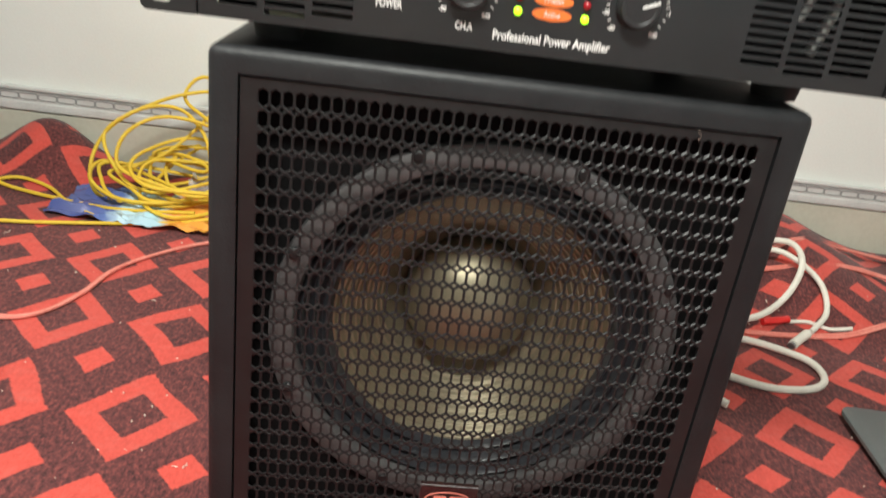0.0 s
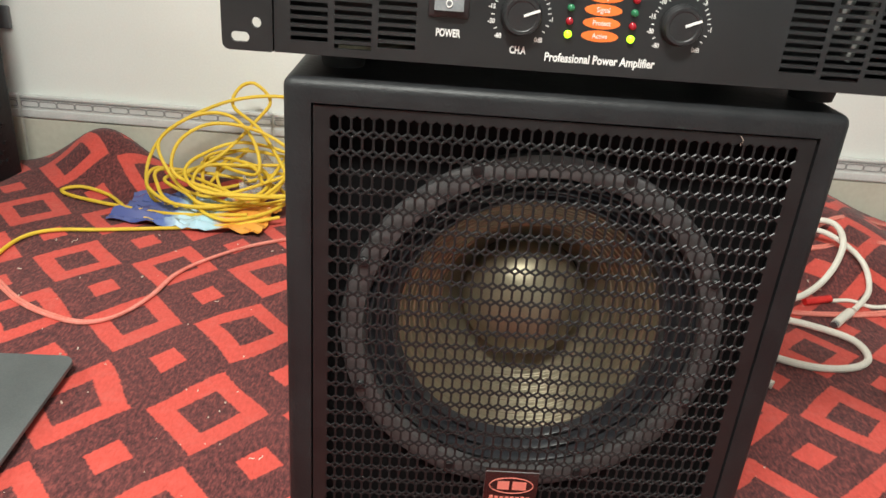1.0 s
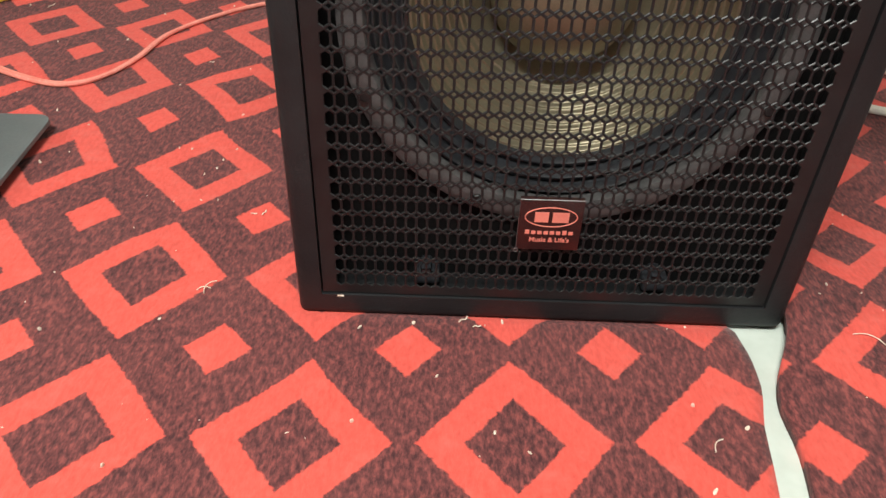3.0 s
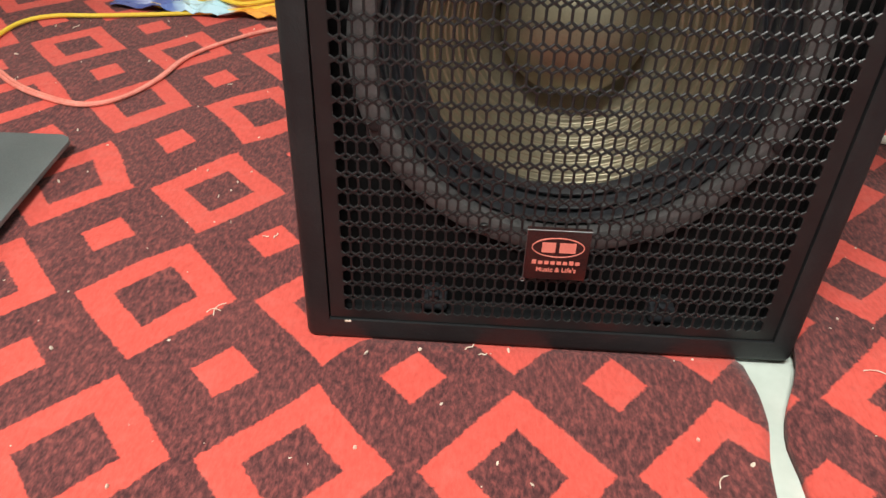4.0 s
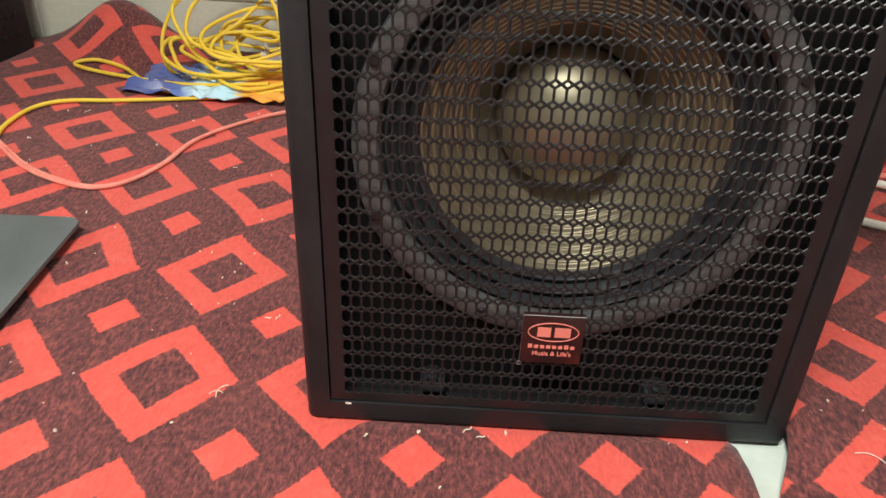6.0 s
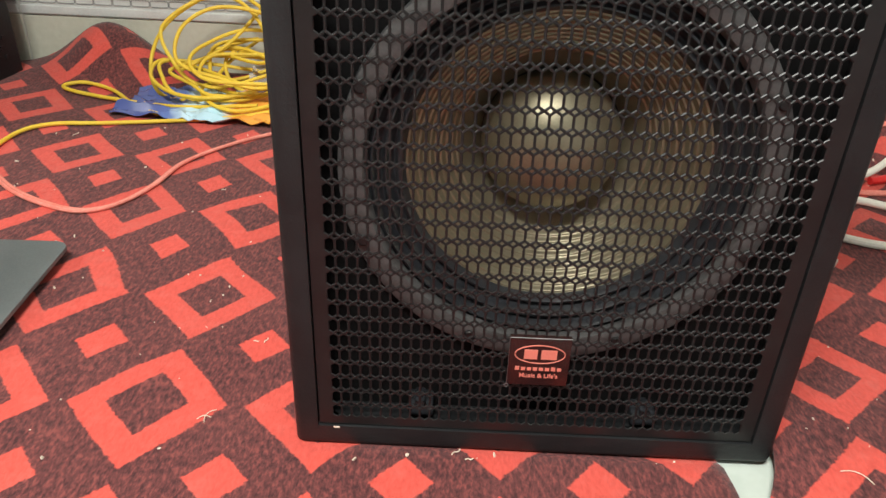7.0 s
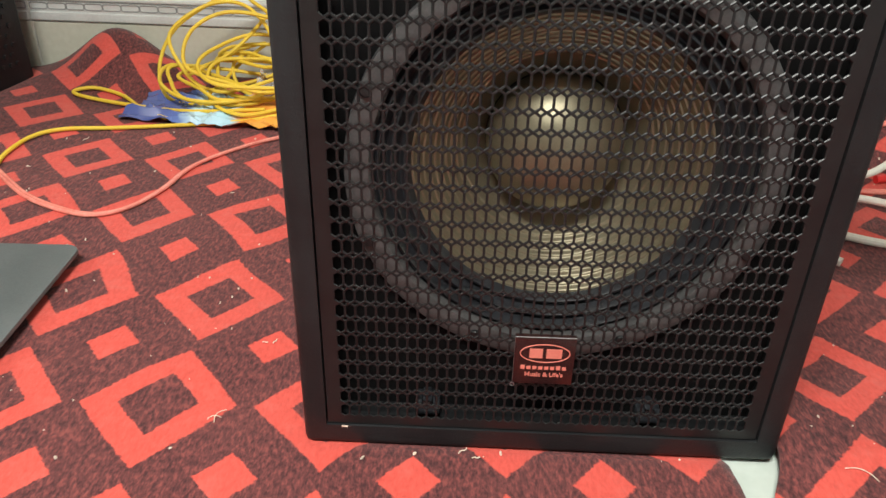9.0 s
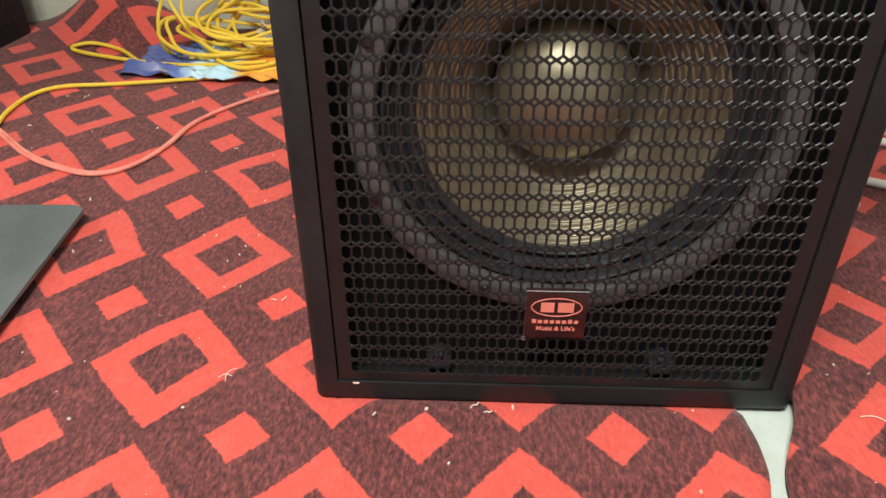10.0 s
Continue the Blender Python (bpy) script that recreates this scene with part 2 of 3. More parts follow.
def spline(points, steps=8, closed=False):
    p = [Vector(q) for q in points]
    out = []
    count = len(p) if closed else len(p) - 1
    for k in range(count):
        if closed:
            a, b, c, d = (p[(k + m) % len(p)] for m in (-1, 0, 1, 2))
        else:
            a, b, c, d = p[max(k - 1, 0)], p[k], p[k + 1], p[min(k + 2, len(p) - 1)]
        for s in range(steps):
            t = s / steps
            out.append(0.5 * ((2 * b) + (c - a) * t + (2 * a - 5 * b + 4 * c - d) * t * t + (3 * b - a - 3 * c + d) * t ** 3))
    if not closed:
        out.append(p[-1])
    return out


def tube(bm, path, r, n=8, flat=1.0):
    """A cable along a path of points; flat squeezes it in height."""
    path = [Vector(q) for q in path]
    loops = []
    up = Vector((0, 0, 1))
    for k, q in enumerate(path):
        ahead = (path[min(k + 1, len(path) - 1)] - path[max(k - 1, 0)]).normalized()
        side = ahead.cross(up)
        side = side.normalized() if side.length > 1e-3 else Vector((1, 0, 0))
        top = side.cross(ahead).normalized()
        loops.append([bm.verts.new(q + r * (math.cos(2 * math.pi * m / n) * side + flat * math.sin(2 * math.pi * m / n) * top)) for m in range(n)])
    for a, b in zip(loops, loops[1:]):
        for m in range(n):
            bm.faces.new((a[m], a[(m + 1) % n], b[(m + 1) % n], b[m]))
    bm.faces.new(loops[0])
    bm.faces.new(loops[-1])
    return bm


def lettering(words, size, x, z, y, wide=1.0, align="CENTER", bold=0.0, slant=0.0):
    """Raised letters on a front that faces -y, as a bmesh."""
    c = bpy.data.curves.new("letters", "FONT")
    c.body, c.size, c.align_x, c.align_y, c.extrude, c.offset, c.shear = words, size, align, "CENTER", 0.0002, bold, slant
    c.resolution_u = 3
    ob = new("letters", c)
    me = bpy.data.meshes.new_from_object(ob.evaluated_get(bpy.context.evaluated_depsgraph_get()))
    bm = bmesh.new()
    bm.from_mesh(me)
    bpy.data.objects.remove(ob)
    bpy.data.curves.remove(c)
    bpy.data.meshes.remove(me)
    bmesh.ops.transform(bm, matrix=Matrix.Translation((x, y, z)) @ Matrix.Rotation(radians(90), 4, "X") @ Matrix.Diagonal((wide, 1, 1, 1)), verts=bm.verts)
    return bm


def smoothstep(a, b, x):
    t = min(max((x - a) / (b - a), 0.0), 1.0)
    return t * t * (3 - 2 * t)


# ---- room ----
# The back wall runs a little askew behind the loudspeaker.
WALL = WALL_FRAME
FLOOR_Z = -0.0105


def wall(name, s0, s1, d0, d1, z1=2.75, label="white painted plaster wall"):
    """A wall in the back wall's frame: s along it, d behind it."""
    ob = new(name, finish(boxed(s0, s1, d0, d1, FLOOR_Z, z1), name, WALL_PAINT, 0))
    ob.matrix_world = WALL
    ORIGIN[ob] = Vector((0, 0, 0))
    return tagged(ob, label, "wall", kind="structure")


back = wall("wall_back", -1.6, 3.2, 0.0, 0.12, label="white painted wall above a tiled skirting")
wall("wall_left", -1.72, -1.6, -4.2, 0.12)
wall("wall_right", 3.2, 3.32, -4.2, 0.12)
# Unseen front wall; its opening is invented to hold the fill lamp.
front_bm = boxed(-1.72, 1.80, -4.32, -4.2, FLOOR_Z, 2.75)
box(front_bm, 2.90, 3.32, -4.32, -4.2, FLOOR_Z, 2.75)
box(front_bm, 1.80, 2.90, -4.32, -4.2, FLOOR_Z, 0.60)
box(front_bm, 1.80, 2.90, -4.32, -4.2, 1.90, 2.75)
front_wall = new("wall_front", finish(front_bm, "wall_front", WALL_PAINT, 0))
front_wall.matrix_world = WALL
tagged(front_wall, "unseen white painted wall with an opening added for the fill light", "wall", kind="structure")
top = new("ceiling", finish(boxed(-1.72, 3.32, -4.32, 0.12, 2.75, 2.85), "ceiling", WALL_PAINT, 0))
top.matrix_world = WALL
tagged(top, "flat white painted ceiling", "ceiling", kind="structure")
ground = new("floor", finish(boxed(-1.72, 3.32, -4.32, 0.12, -0.1, FLOOR_Z), "floor", FLOOR_TILE, 0))
ground.matrix_world = WALL
tagged(ground, "glossy white tiled floor under the carpets", "floor", kind="structure")

# Tiled skirting: beige tiles below a narrow border with a relief chain.
TILE_W, JOINT = 0.53, 0.004
tile_mesh = finish(boxed(0, TILE_W - JOINT, -0.010, 0, FLOOR_Z, 0.0925, bevel=0.0015, seg=1), "skirting_tile", TILE)
border_bm = boxed(0, TILE_W - JOINT, -0.011, 0, 0.0950, 0.143, bevel=0.0015, seg=1)
box(border_bm, 0.001, TILE_W - JOINT - 0.001, -0.0140, -0.010, 0.1365, 0.1425, bevel=0.0012, seg=2)
box(border_bm, 0.001, TILE_W - JOINT - 0.001, -0.0150, -0.010, 0.0960, 0.1130, bevel=0.0022, seg=3)
border_mesh = finish(border_bm, "border_tile", BORDER)
chain_bm = bmesh.new()
for k in range(14):
    x0, w = 0.002 + k * 0.0374, 0.0178
    for lift in (-1, 1):
        pts = [(x0 + w + w * math.copysign(abs(math.cos(a)) ** 0.35, math.cos(a)), -0.0118, 0.1245 + lift * 0.0062 * abs(math.sin(a)) ** 0.35) for a in np.linspace(0, math.pi, 11)]
        tube(chain_bm, pts, 0.0011, 5)
box(chain_bm, 0.001, TILE_W - JOINT - 0.001, -0.0128, -0.0112, 0.1340, 0.1352)
chain_mesh = finish(chain_bm, "border_relief", LINKS)
for k in range(9):
    s = -1.59 + k * TILE_W
    for name, me in (("skirting_tile", tile_mesh), ("border_tile", border_mesh)):
        ob = new(name, me)
        ob.parent = back
        ob.location = (s, -0.0005, 0)
        if name == "border_tile":
            relief = new("border_relief", chain_mesh)
            relief.parent = ob
grout = new("grout", finish(boxed(-1.58, 3.19, -0.0075, -0.0002, FLOOR_Z, 0.1405), "grout", GROUT, 0))
grout.parent = back

# A socket plate low on the wall.
socket = thing("wall_socket", WALL @ Vector((-0.030, 0, 0.275)), "small pale grey socket plate on the wall", "wall socket")
bm = bmesh.new()
box(bm, -0.035, 0.035, -0.014, 0, 0.0, 0.045, bevel=0.004)
bmesh.ops.transform(bm, matrix=Matrix.Translation(ORIGIN[socket]) @ Matrix.Rotation(radians(-1.37), 4, "Z"), verts=bm.verts)
part("plate", bm, SWITCH, socket)

# ---- carpets ----


def back_edge(x):
    return 1.045 - (x + 0.95) * 0.0239 - 0.035


def pressed(x, y):
    """How far the weight of the loudspeaker presses the felt down."""
    away = max(abs(x) - 0.200, 0.002 - y, y - 0.40, 0.0)
    return 0.0068 * (1 - smoothstep(0.0, 0.012, away))


def lift_left(x, y):
    """Height of the wide carpet: flat, faintly rumpled, with one fold pushed up against the wall."""
    ripple = 0.0035 * (noise.noise((x * 5, y * 5, 0.3)) + 0.4) * smoothstep(0.25, 0.6, abs(x) + max(y, 0) * 0.4)
    fold = 0.086 * math.exp(-(((x + 0.748 + 0.3 * (y - 0.95)) / 0.100) ** 2)) * smoothstep(0.82, 1.0, y)
    swell = 0.012 * math.exp(-(((x + 0.86) / 0.16) ** 2)) * smoothstep(0.5, 0.75, y) * (1 - smoothstep(0.9, 1.1, y))
    edge = 0.005 * math.exp(-(((x - gap_left(y)) / 0.02) ** 2)) * (1 - smoothstep(-0.05, -0.01, y))
    return max(ripple, 0) + fold + swell + edge - pressed(x, y)


def lift_right(x, y):
    ripple = 0.010 * (noise.noise((x * 6, y * 6, 4.3)) + 0.45) * smoothstep(0.2, 0.32, x)
    curl = 0.012 * math.exp(-(((x - 0.215) / 0.03) ** 2)) * smoothstep(-0.12, 0.06, y)
    hump = 0.075 * math.exp(-(((x - 0.70) / 0.15) ** 2)) * smoothstep(0.5, 0.82, y)
    return max(ripple, 0) + curl + hump


def sheet(name, left, right, y0, y1, lift, flat, label, nx, ny):
    """A thin felt sheet between two side lines, with its pattern laid out flat."""
    bm = bmesh.new()
    lay = bm.loops.layers.uv.new("flat")
    grid, where = [], {}
    for a in range(ny + 1):
        row = []
        for b in range(nx + 1):
            u, v = b / nx, a / ny
            y = y0 + (y1 - y0) * v
            x = left(y) + (right(y) - left(y)) * u
            y = y0 + (back_edge(x) - y0) * v
            vert = bm.verts.new((x, y, lift(x, y)))
            where[vert] = flat(x, y)
            row.append(vert)
        grid.append(row)
    for a in range(ny):
        for b in range(nx):
            f = bm.faces.new((grid[a][b], grid[a][b + 1], grid[a + 1][b + 1], grid[a + 1][b]))
            for loop in f.loops:
                loop[lay].uv = where[loop.vert]
    me = bpy.data.meshes.new(name)
    bm.to_mesh(me)
    bm.free()
    me.materials.append(CARPET)
    me.shade_smooth()
    ob = new(name, me)
    thick = ob.modifiers.new("thickness", "SOLIDIFY")
    thick.thickness, thick.offset = 0.0100, -1
    return tagged(ob, label, "carpet")


def gap_left(y):
    return 0.152 + 0.010 * math.sin((y + 0.16) * 14) - 0.007 * smoothstep(-0.07, -0.12, y) - 0.05 * smoothstep(-0.15, -0.6, y) + 0.012 * smoothstep(0.0, 0.1, y)


def gap_right(y):
    return 0.172 + 0.034 * smoothstep(-0.10, 0.0, y) + 0.004 * math.sin(y * 40) + 0.01 * smoothstep(-0.15, -0.5, y)


def flat_left(x, y):
    wx, wy = 0.007 * noise.noise((x * 9, y * 9, 1.0)), 0.007 * noise.noise((x * 9, y * 9, 7.0))
    away = smoothstep(-0.30, -0.40, x)
    x, y = x + wx + 0.007 * away, y + wy - 0.017 * smoothstep(0.20, 0.31, y) * away - 0.005 * smoothstep(0.33, 0.4, y)
    return (6.365 * x - 0.113 * y + 0.678, -0.129 * x + 5.696 * y + 0.251)


def flat_right(x, y):
    wx, wy = 0.010 * noise.noise((x * 7, y * 7, 11.0)), 0.010 * noise.noise((x * 7, y * 7, 17.0))
    return ((x + wx - 0.39) * 6.2 - (y - 0.192) * 0.7, (y + wy - 0.192) * 6.3)


sheet("carpet", lambda y: -1.6, gap_left, -1.6, 0.984, lift_left, flat_left, "red felt carpet with dark ring pattern, folded up at the wall", 150, 200)
sheet("carpet", gap_right, lambda y: 1.9, -1.6, 0.983, lift_right, flat_right, "rumpled red patterned felt carpet strip beside the loudspeaker", 130, 200)

# ---- loudspeaker ----
W, H, DEPTH, SINK = 0.205, 0.4595, 0.40, -0.0065
RIM = 0.0205
CZ = 0.244
speaker = thing("subwoofer", (0, 0, 0), "black painted subwoofer with a hexagon steel grille on red carpet", "loudspeaker")


def cabinet_body(rim):
    bm = bmesh.new()
    box(bm, -W, W, 0, DEPTH, SINK, H)
    bm.faces.ensure_lookup_table()
    front = min(bm.faces, key=lambda f: f.calc_center_median().y)
    outer = list(bm.edges)
    bmesh.ops.inset_region(bm, faces=[front], thickness=rim * math.sqrt(2))
    for v in front.verts:
        v.co.z = 0.0168 if v.co.z < 0.2 else 0.4420
    got = bmesh.ops.extrude_face_region(bm, geom=[front])
    verts = [v for v in got["geom"] if isinstance(v, bmesh.types.BMVert)]
    bmesh.ops.translate(bm, verts=verts, vec=(0, 0.16, 0))
    bmesh.ops.delete(bm, geom=[front], context="FACES")
    bmesh.ops.bevel(bm, geom=[e for e in outer if e.is_valid], offset=0.0075, segments=4, affect="EDGES", profile=0.5)
    return bm


part("cabinet", cabinet_body(RIM), PAINT, speaker, "black textured paint")


def grille_mesh():
    """Steel sheet with tall hexagon holes in straight rows and small lozenges between them."""
    p, q, nx, nz = 0.0082, 0.01463, 42, 28
    w, h1, h2, dw, dh = 0.0031, 0.0039, 0.0061, 0.0020, 0.0017
    chamfer = 0.0007
    x0, z0 = -p * (nx - 1) / 2, 0.0325
    yf, yb = 0.0020, 0.0030
    ids, verts, faces, hub = {}, [], [], {}

    def at(x, z, centre=None):
        key = (round(x, 6), round(z, 6))
        if key not in ids:
            ids[key] = len(verts)
            verts.append(key)
        if centre:
            hub[ids[key]] = centre
        return ids[key]

    for a in range(nx):
        for b in range(nz):
            cx, cz = x0 + a * p, z0 + b * q
            for sx in (-1, 1):
                for sz in (-1, 1):
                    rim = (a == 0 and sx < 0) or (a == nx - 1 and sx > 0) or (b == 0 and sz < 0) or (b == nz - 1 and sz > 0)
                    P = lambda x, z: at(cx + sx * x, cz + sz * z)
                    hole = lambda x, z: at(cx + sx * x, cz + sz * z, (cx, cz))
                    corner = None if rim else (cx + sx * p / 2, cz + sz * q / 2)
                    small = lambda x, z: at(cx + sx * x, cz + sz * z, corner)
                    t, tm, r, rm = hole(0, h2), P(0, q / 2), hole(w, 0), P(p / 2, 0)
                    k, dl, db = hole(w, h1), small(p / 2 - dw, q / 2), small(p / 2, q / 2 - dh)
                    cell = [[t, tm, dl, k], [k, dl, db], [k, db, rm, r]]
                    if rim:
                        cell.append([dl, P(p / 2, q / 2), db])
                    for f in cell:
                        faces.append(f if sx * sz > 0 else f[::-1])
    # the plain margin
    xa, xb = x0 - p / 2, x0 + p * (nx - 0.5)
    za, zb = z0 - q / 2, z0 + q * (nz - 0.5)
    xo, zo0, zo1 = 0.1832, 0.0180, 0.4402
    edge_x = sorted({v[0] for v in verts if abs(v[1] - za) < 1e-5})
    edge_z = sorted({v[1] for v in verts if abs(v[0] - xa) < 1e-5})
    for u, v in zip(edge_x, edge_x[1:]):
        faces.append([at(u, zo0), at(v, zo0), at(v, za), at(u, za)])
        faces.append([at(u, zb), at(v, zb), at(v, zo1), at(u, zo1)])
    for u, v in zip(edge_z, edge_z[1:]):
        faces.append([at(-xo, u), at(xa, u), at(xa, v), at(-xo, v)])
        faces.append([at(xb, u), at(xo, u), at(xo, v), at(xb, v)])
    for sx, xi in ((-1, xa), (1, xb)):
        for z1, z2 in ((zo0, za), (zb, zo1)):
            f = [at(sx * xo, z1), at(xi, z1), at(xi, z2), at(sx * xo, z2)]
            faces.append(f if sx < 0 else f[::-1])
    n = len(verts)
    count = {}
    for f in faces:
        for u, v in zip(f, f[1:] + f[:1]):
            count.setdefault((min(u, v), max(u, v)), []).append((u, v))
    rims = [e[0] for e in count.values() if len(e) == 1]
    walls = [[u, u + n, v + n, v] for u, v in rims] + [[u + n, u + 2 * n, v + 2 * n, v + n] for u, v in rims]
    outer = {k for k, (x, z) in enumerate(verts) if abs(abs(x) - xo) < 1e-6 or z in (zo0, zo1)}
    lip = lambda k: 0.012 if k in outer else yb

    def wider(k, x, z):
        if k not in hub:
            return x, yf, z
        d = Vector((x - hub[k][0], z - hub[k][1]))
        d *= 1 + chamfer / d.length
        return hub[k][0] + d.x, yf, hub[k][1] + d.y

    every = [wider(k, x, z) for k, (x, z) in enumerate(verts)] + [(x, yf + 0.0006, z) for x, z in verts] + [(x, lip(k), z) for k, (x, z) in enumerate(verts)]
    me = bpy.data.meshes.new("grille")
    me.from_pydata(every, [], faces + [[k + 2 * n for k in f[::-1]] for f in faces] + walls)
    me.materials.append(GRILLE)
    me.update()
    return me


grille = new("grille", grille_mesh())
grille.parent = speaker
ORIGIN[grille] = Vector((0, 0, 0))
tagged(grille, "perforated black steel grille")

# driver
part("baffle", plate([(-0.1842, SINK + 0.021), (0.1842, SINK + 0.021), (0.1842, H - 0.021), (-0.1842, H - 0.021)], [ring_points(0, CZ, 0.1442, 0.1442, 96)], 0.0325, 0.050), BAFFLE, speaker, smooth=0)
gasket = part("gasket_ring", lathe([(0.1435, 0.030), (0.1455, 0.0255), (0.150, 0.024), (0.159, 0.024), (0.1635, 0.026), (0.1645, 0.034), (0.143, 0.034)], 0, CZ, 128, close=True), GASKET, speaker, "dark grey ring gasket of the driver")
for k in range(8):
    a = radians(22.5 + 45 * k)
    bolt = bmesh.new()
    disc(bolt, 0.1575 * math.cos(a), CZ + 0.003 + 0.1575 * math.sin(a), 0.0215, 0.0245, 0.0046, n=16, bevel=0.001)
    part("bolt", bolt, BLACK, gasket)
roll = [(0.1440, 0.0335)]
for k in range(25):
    t = k / 24
    roll.append((0.1435 - 0.029 * t, 0.0325 + 0.016 * t + 0.0042 * math.cos(t * 6 * math.pi) * (1 - 0.2 * t)))
part("surround", lathe(roll, 0, CZ, 128), SURROUND, speaker, "ribbed black cone surround")
cone = []
for k in range(169):
    t = k / 168
    r = 0.1155 - 0.0580 * t
    ridge = 0.0010 * math.cos(t * 2 * math.pi * 14) * (1 - smoothstep(0.62, 0.74, t))
    cone.append((r, 0.049 + 0.064 * t + ridge))
part("cone", lathe(cone, 0, CZ, 128), CONE, speaker, "ribbed lacquered khaki cone")
dome = [(0.0570 * math.cos(a), 0.1040 - 0.046 * math.sin(a)) for a in np.linspace(0, math.pi / 2, 28)]
dome[-1] = (0.0, dome[-1][1])
part("dust_cap", lathe([(0.0570, 0.1160)] + dome, 0, CZ - 0.002, 96), CONE, speaker, "domed glossy khaki dust cap")
for x in (-0.098, 0.093):
    clip = boxed(x - 0.011, x + 0.011, 0.012, 0.034, 0.0205, 0.034, bevel=0.003)
    box(clip, x - 0.005, x + 0.004, 0.010, 0.03, 0.034, 0.039, bevel=0.002)
    part("grille_clip", clip, SURROUND, speaker, "grey grille clip behind the mesh")

chip = boxed(-0.1715, -0.1660, -0.0004, 0.0006, 0.0148, 0.0166, bevel=0.0003, seg=1)
part("paint_chip", chip, CRUMB, speaker, "bare chipped spot on the rim")
bm = bmesh.new()
tube(bm, spline([(0.126, 0.0012, 0.440), (0.129, 0.0006, 0.436), (0.1275, 0.0008, 0.4335), (0.128, 0.0012, 0.432)], 5), 0.0001, 5)
part("stuck_fibre", bm, CRUMB, speaker, "pale fibre caught on the grille")

# badge on the grille
badge = part("badge", boxed(-0.0285, 0.0202, -0.0010, 0.0036, 0.0722, 0.1195, bevel=0.0007), BADGE, speaker, "glossy dark red badge plate")
bm = bmesh.new()
bx, bz = -0.004, 0.1035
outline = [(bx + 0.0198 * math.cos(a), -0.0011, bz + 0.0088 * math.sin(a)) for a in np.linspace(0, 2 * math.pi, 49)]
tube(bm, outline, 0.00045, 5)
part("badge_oval", bm, PINK_PRINT, badge)
bm = bmesh.new()
box(bm, -0.0165, -0.0060, -0.0014, -0.0009, 0.0988, 0.1080)
box(bm, -0.0030, 0.0095, -0.0014, -0.0009, 0.0988, 0.1080)
part("badge_mark", bm, PINK_PRINT, badge)
bm = bmesh.new()
for k in range(8):
    x0 = -0.0228 + k * 0.0048
    box(bm, x0, x0 + 0.0034, -0.0014, -0.0009, 0.0874, 0.0912 if k in (0, 6) else 0.0904)
part("badge_bar", bm, PINK_PRINT, badge)
bm = bmesh.new()
tube(bm, [(-0.0285 + 0.0016 * math.cos(a), -0.0012, 0.0712 + 0.0016 * math.sin(a)) for a in np.linspace(0, 2 * math.pi, 13)], 0.0004, 5)
tube(bm, [(-0.0286, -0.0012, 0.0722), (-0.0286, -0.0012, 0.1193), (0.0200, -0.0012, 0.1195)], 0.00035, 5)
part("badge_wire", bm, STEEL, badge, "thin bright edge wire of the badge")
part("badge_words", lettering("Music & Life's", 0.0058, -0.0035, 0.0820, -0.0012, 0.98, bold=0.0001), PINK_PRINT, badge)

# ---- power amplifier ----
AY = -0.004
AB, AT = 0.4765, 0.6010
AL, AR = -0.2085, 0.2405
amp = thing("power_amplifier", (0.016, 0.15, H), "black rack power amplifier standing on the subwoofer", "amplifier")
bm = boxed(AL + 0.002, AR - 0.002, AY + 0.04, 0.31, AB + 0.001, AT - 0.001, bevel=0.002)
part("case", bm, BLACK, amp)

# front panel with ventilation slots
SLOT, PITCH = 0.0032, 0.00560
columns = [(-0.1975, -0.1725, 0.4855), (-0.1680, -0.1430, 0.4818), (-0.1385, -0.1130, 0.4845),
           (0.1390, 0.1650, 0.4880), (0.1690, 0.1960, 0.4845), (0.1995, 0.2265, 0.4878)]
slots = []
for a, b, z in columns:
    while z + SLOT < AT - 0.006:
        slots.append([(a, z), (b, z), (b, z + SLOT), (a, z + SLOT)])
        z += PITCH
bm = plate([(AL, AB), (AR, AB), (AR, AT), (AL, AT)], slots, AY, AY + 0.003)
panel = part("front_panel", bm, PANEL, amp, smooth=0)
bm = boxed(AL, AR, AY + 0.003, AY + 0.04, AB, AB + 0.0015)
box(bm, AL, AR, AY + 0.003, AY + 0.04, AT - 0.0015, AT)
box(bm, AL, AL + 0.0015, AY + 0.003, AY + 0.04, AB + 0.0015, AT - 0.0015)
box(bm, AR - 0.0015, AR, AY + 0.003, AY + 0.04, AB + 0.0015, AT - 0.0015)
part("panel_return", bm, BLACK, amp)
for xa, za, xb, zb in ((0.1745, 0.517, 0.1860, 0.556), (0.1885, 0.497, 0.2080, 0.562)):
    bm = bmesh.new()
    tube(bm, [(xa, AY + 0.012, za), (xb, AY + 0.012, zb)], 0.0042, 10)
    part("heat_sink_fin", bm, FINS, amp, "bright metal rod behind the slots")
bm = boxed(-0.166, -0.115, AY + 0.006, AY + 0.030, AB + 0.0025, AB + 0.0068)
part("foam_strip", bm, speckled("yellowed_foam", (0.30, 0.28, 0.18), (0.45, 0.42, 0.30), 0.9), amp, "yellowed foam strip behind the slots")
for k in range(3):
    bm = boxed(-0.193 + 0.007 * k, -0.190 + 0.007 * k, AY + 0.010, AY + 0.02, 0.535, 0.560, bevel=0.0003)
    part("heat_sink_fin", bm, FINS, amp)


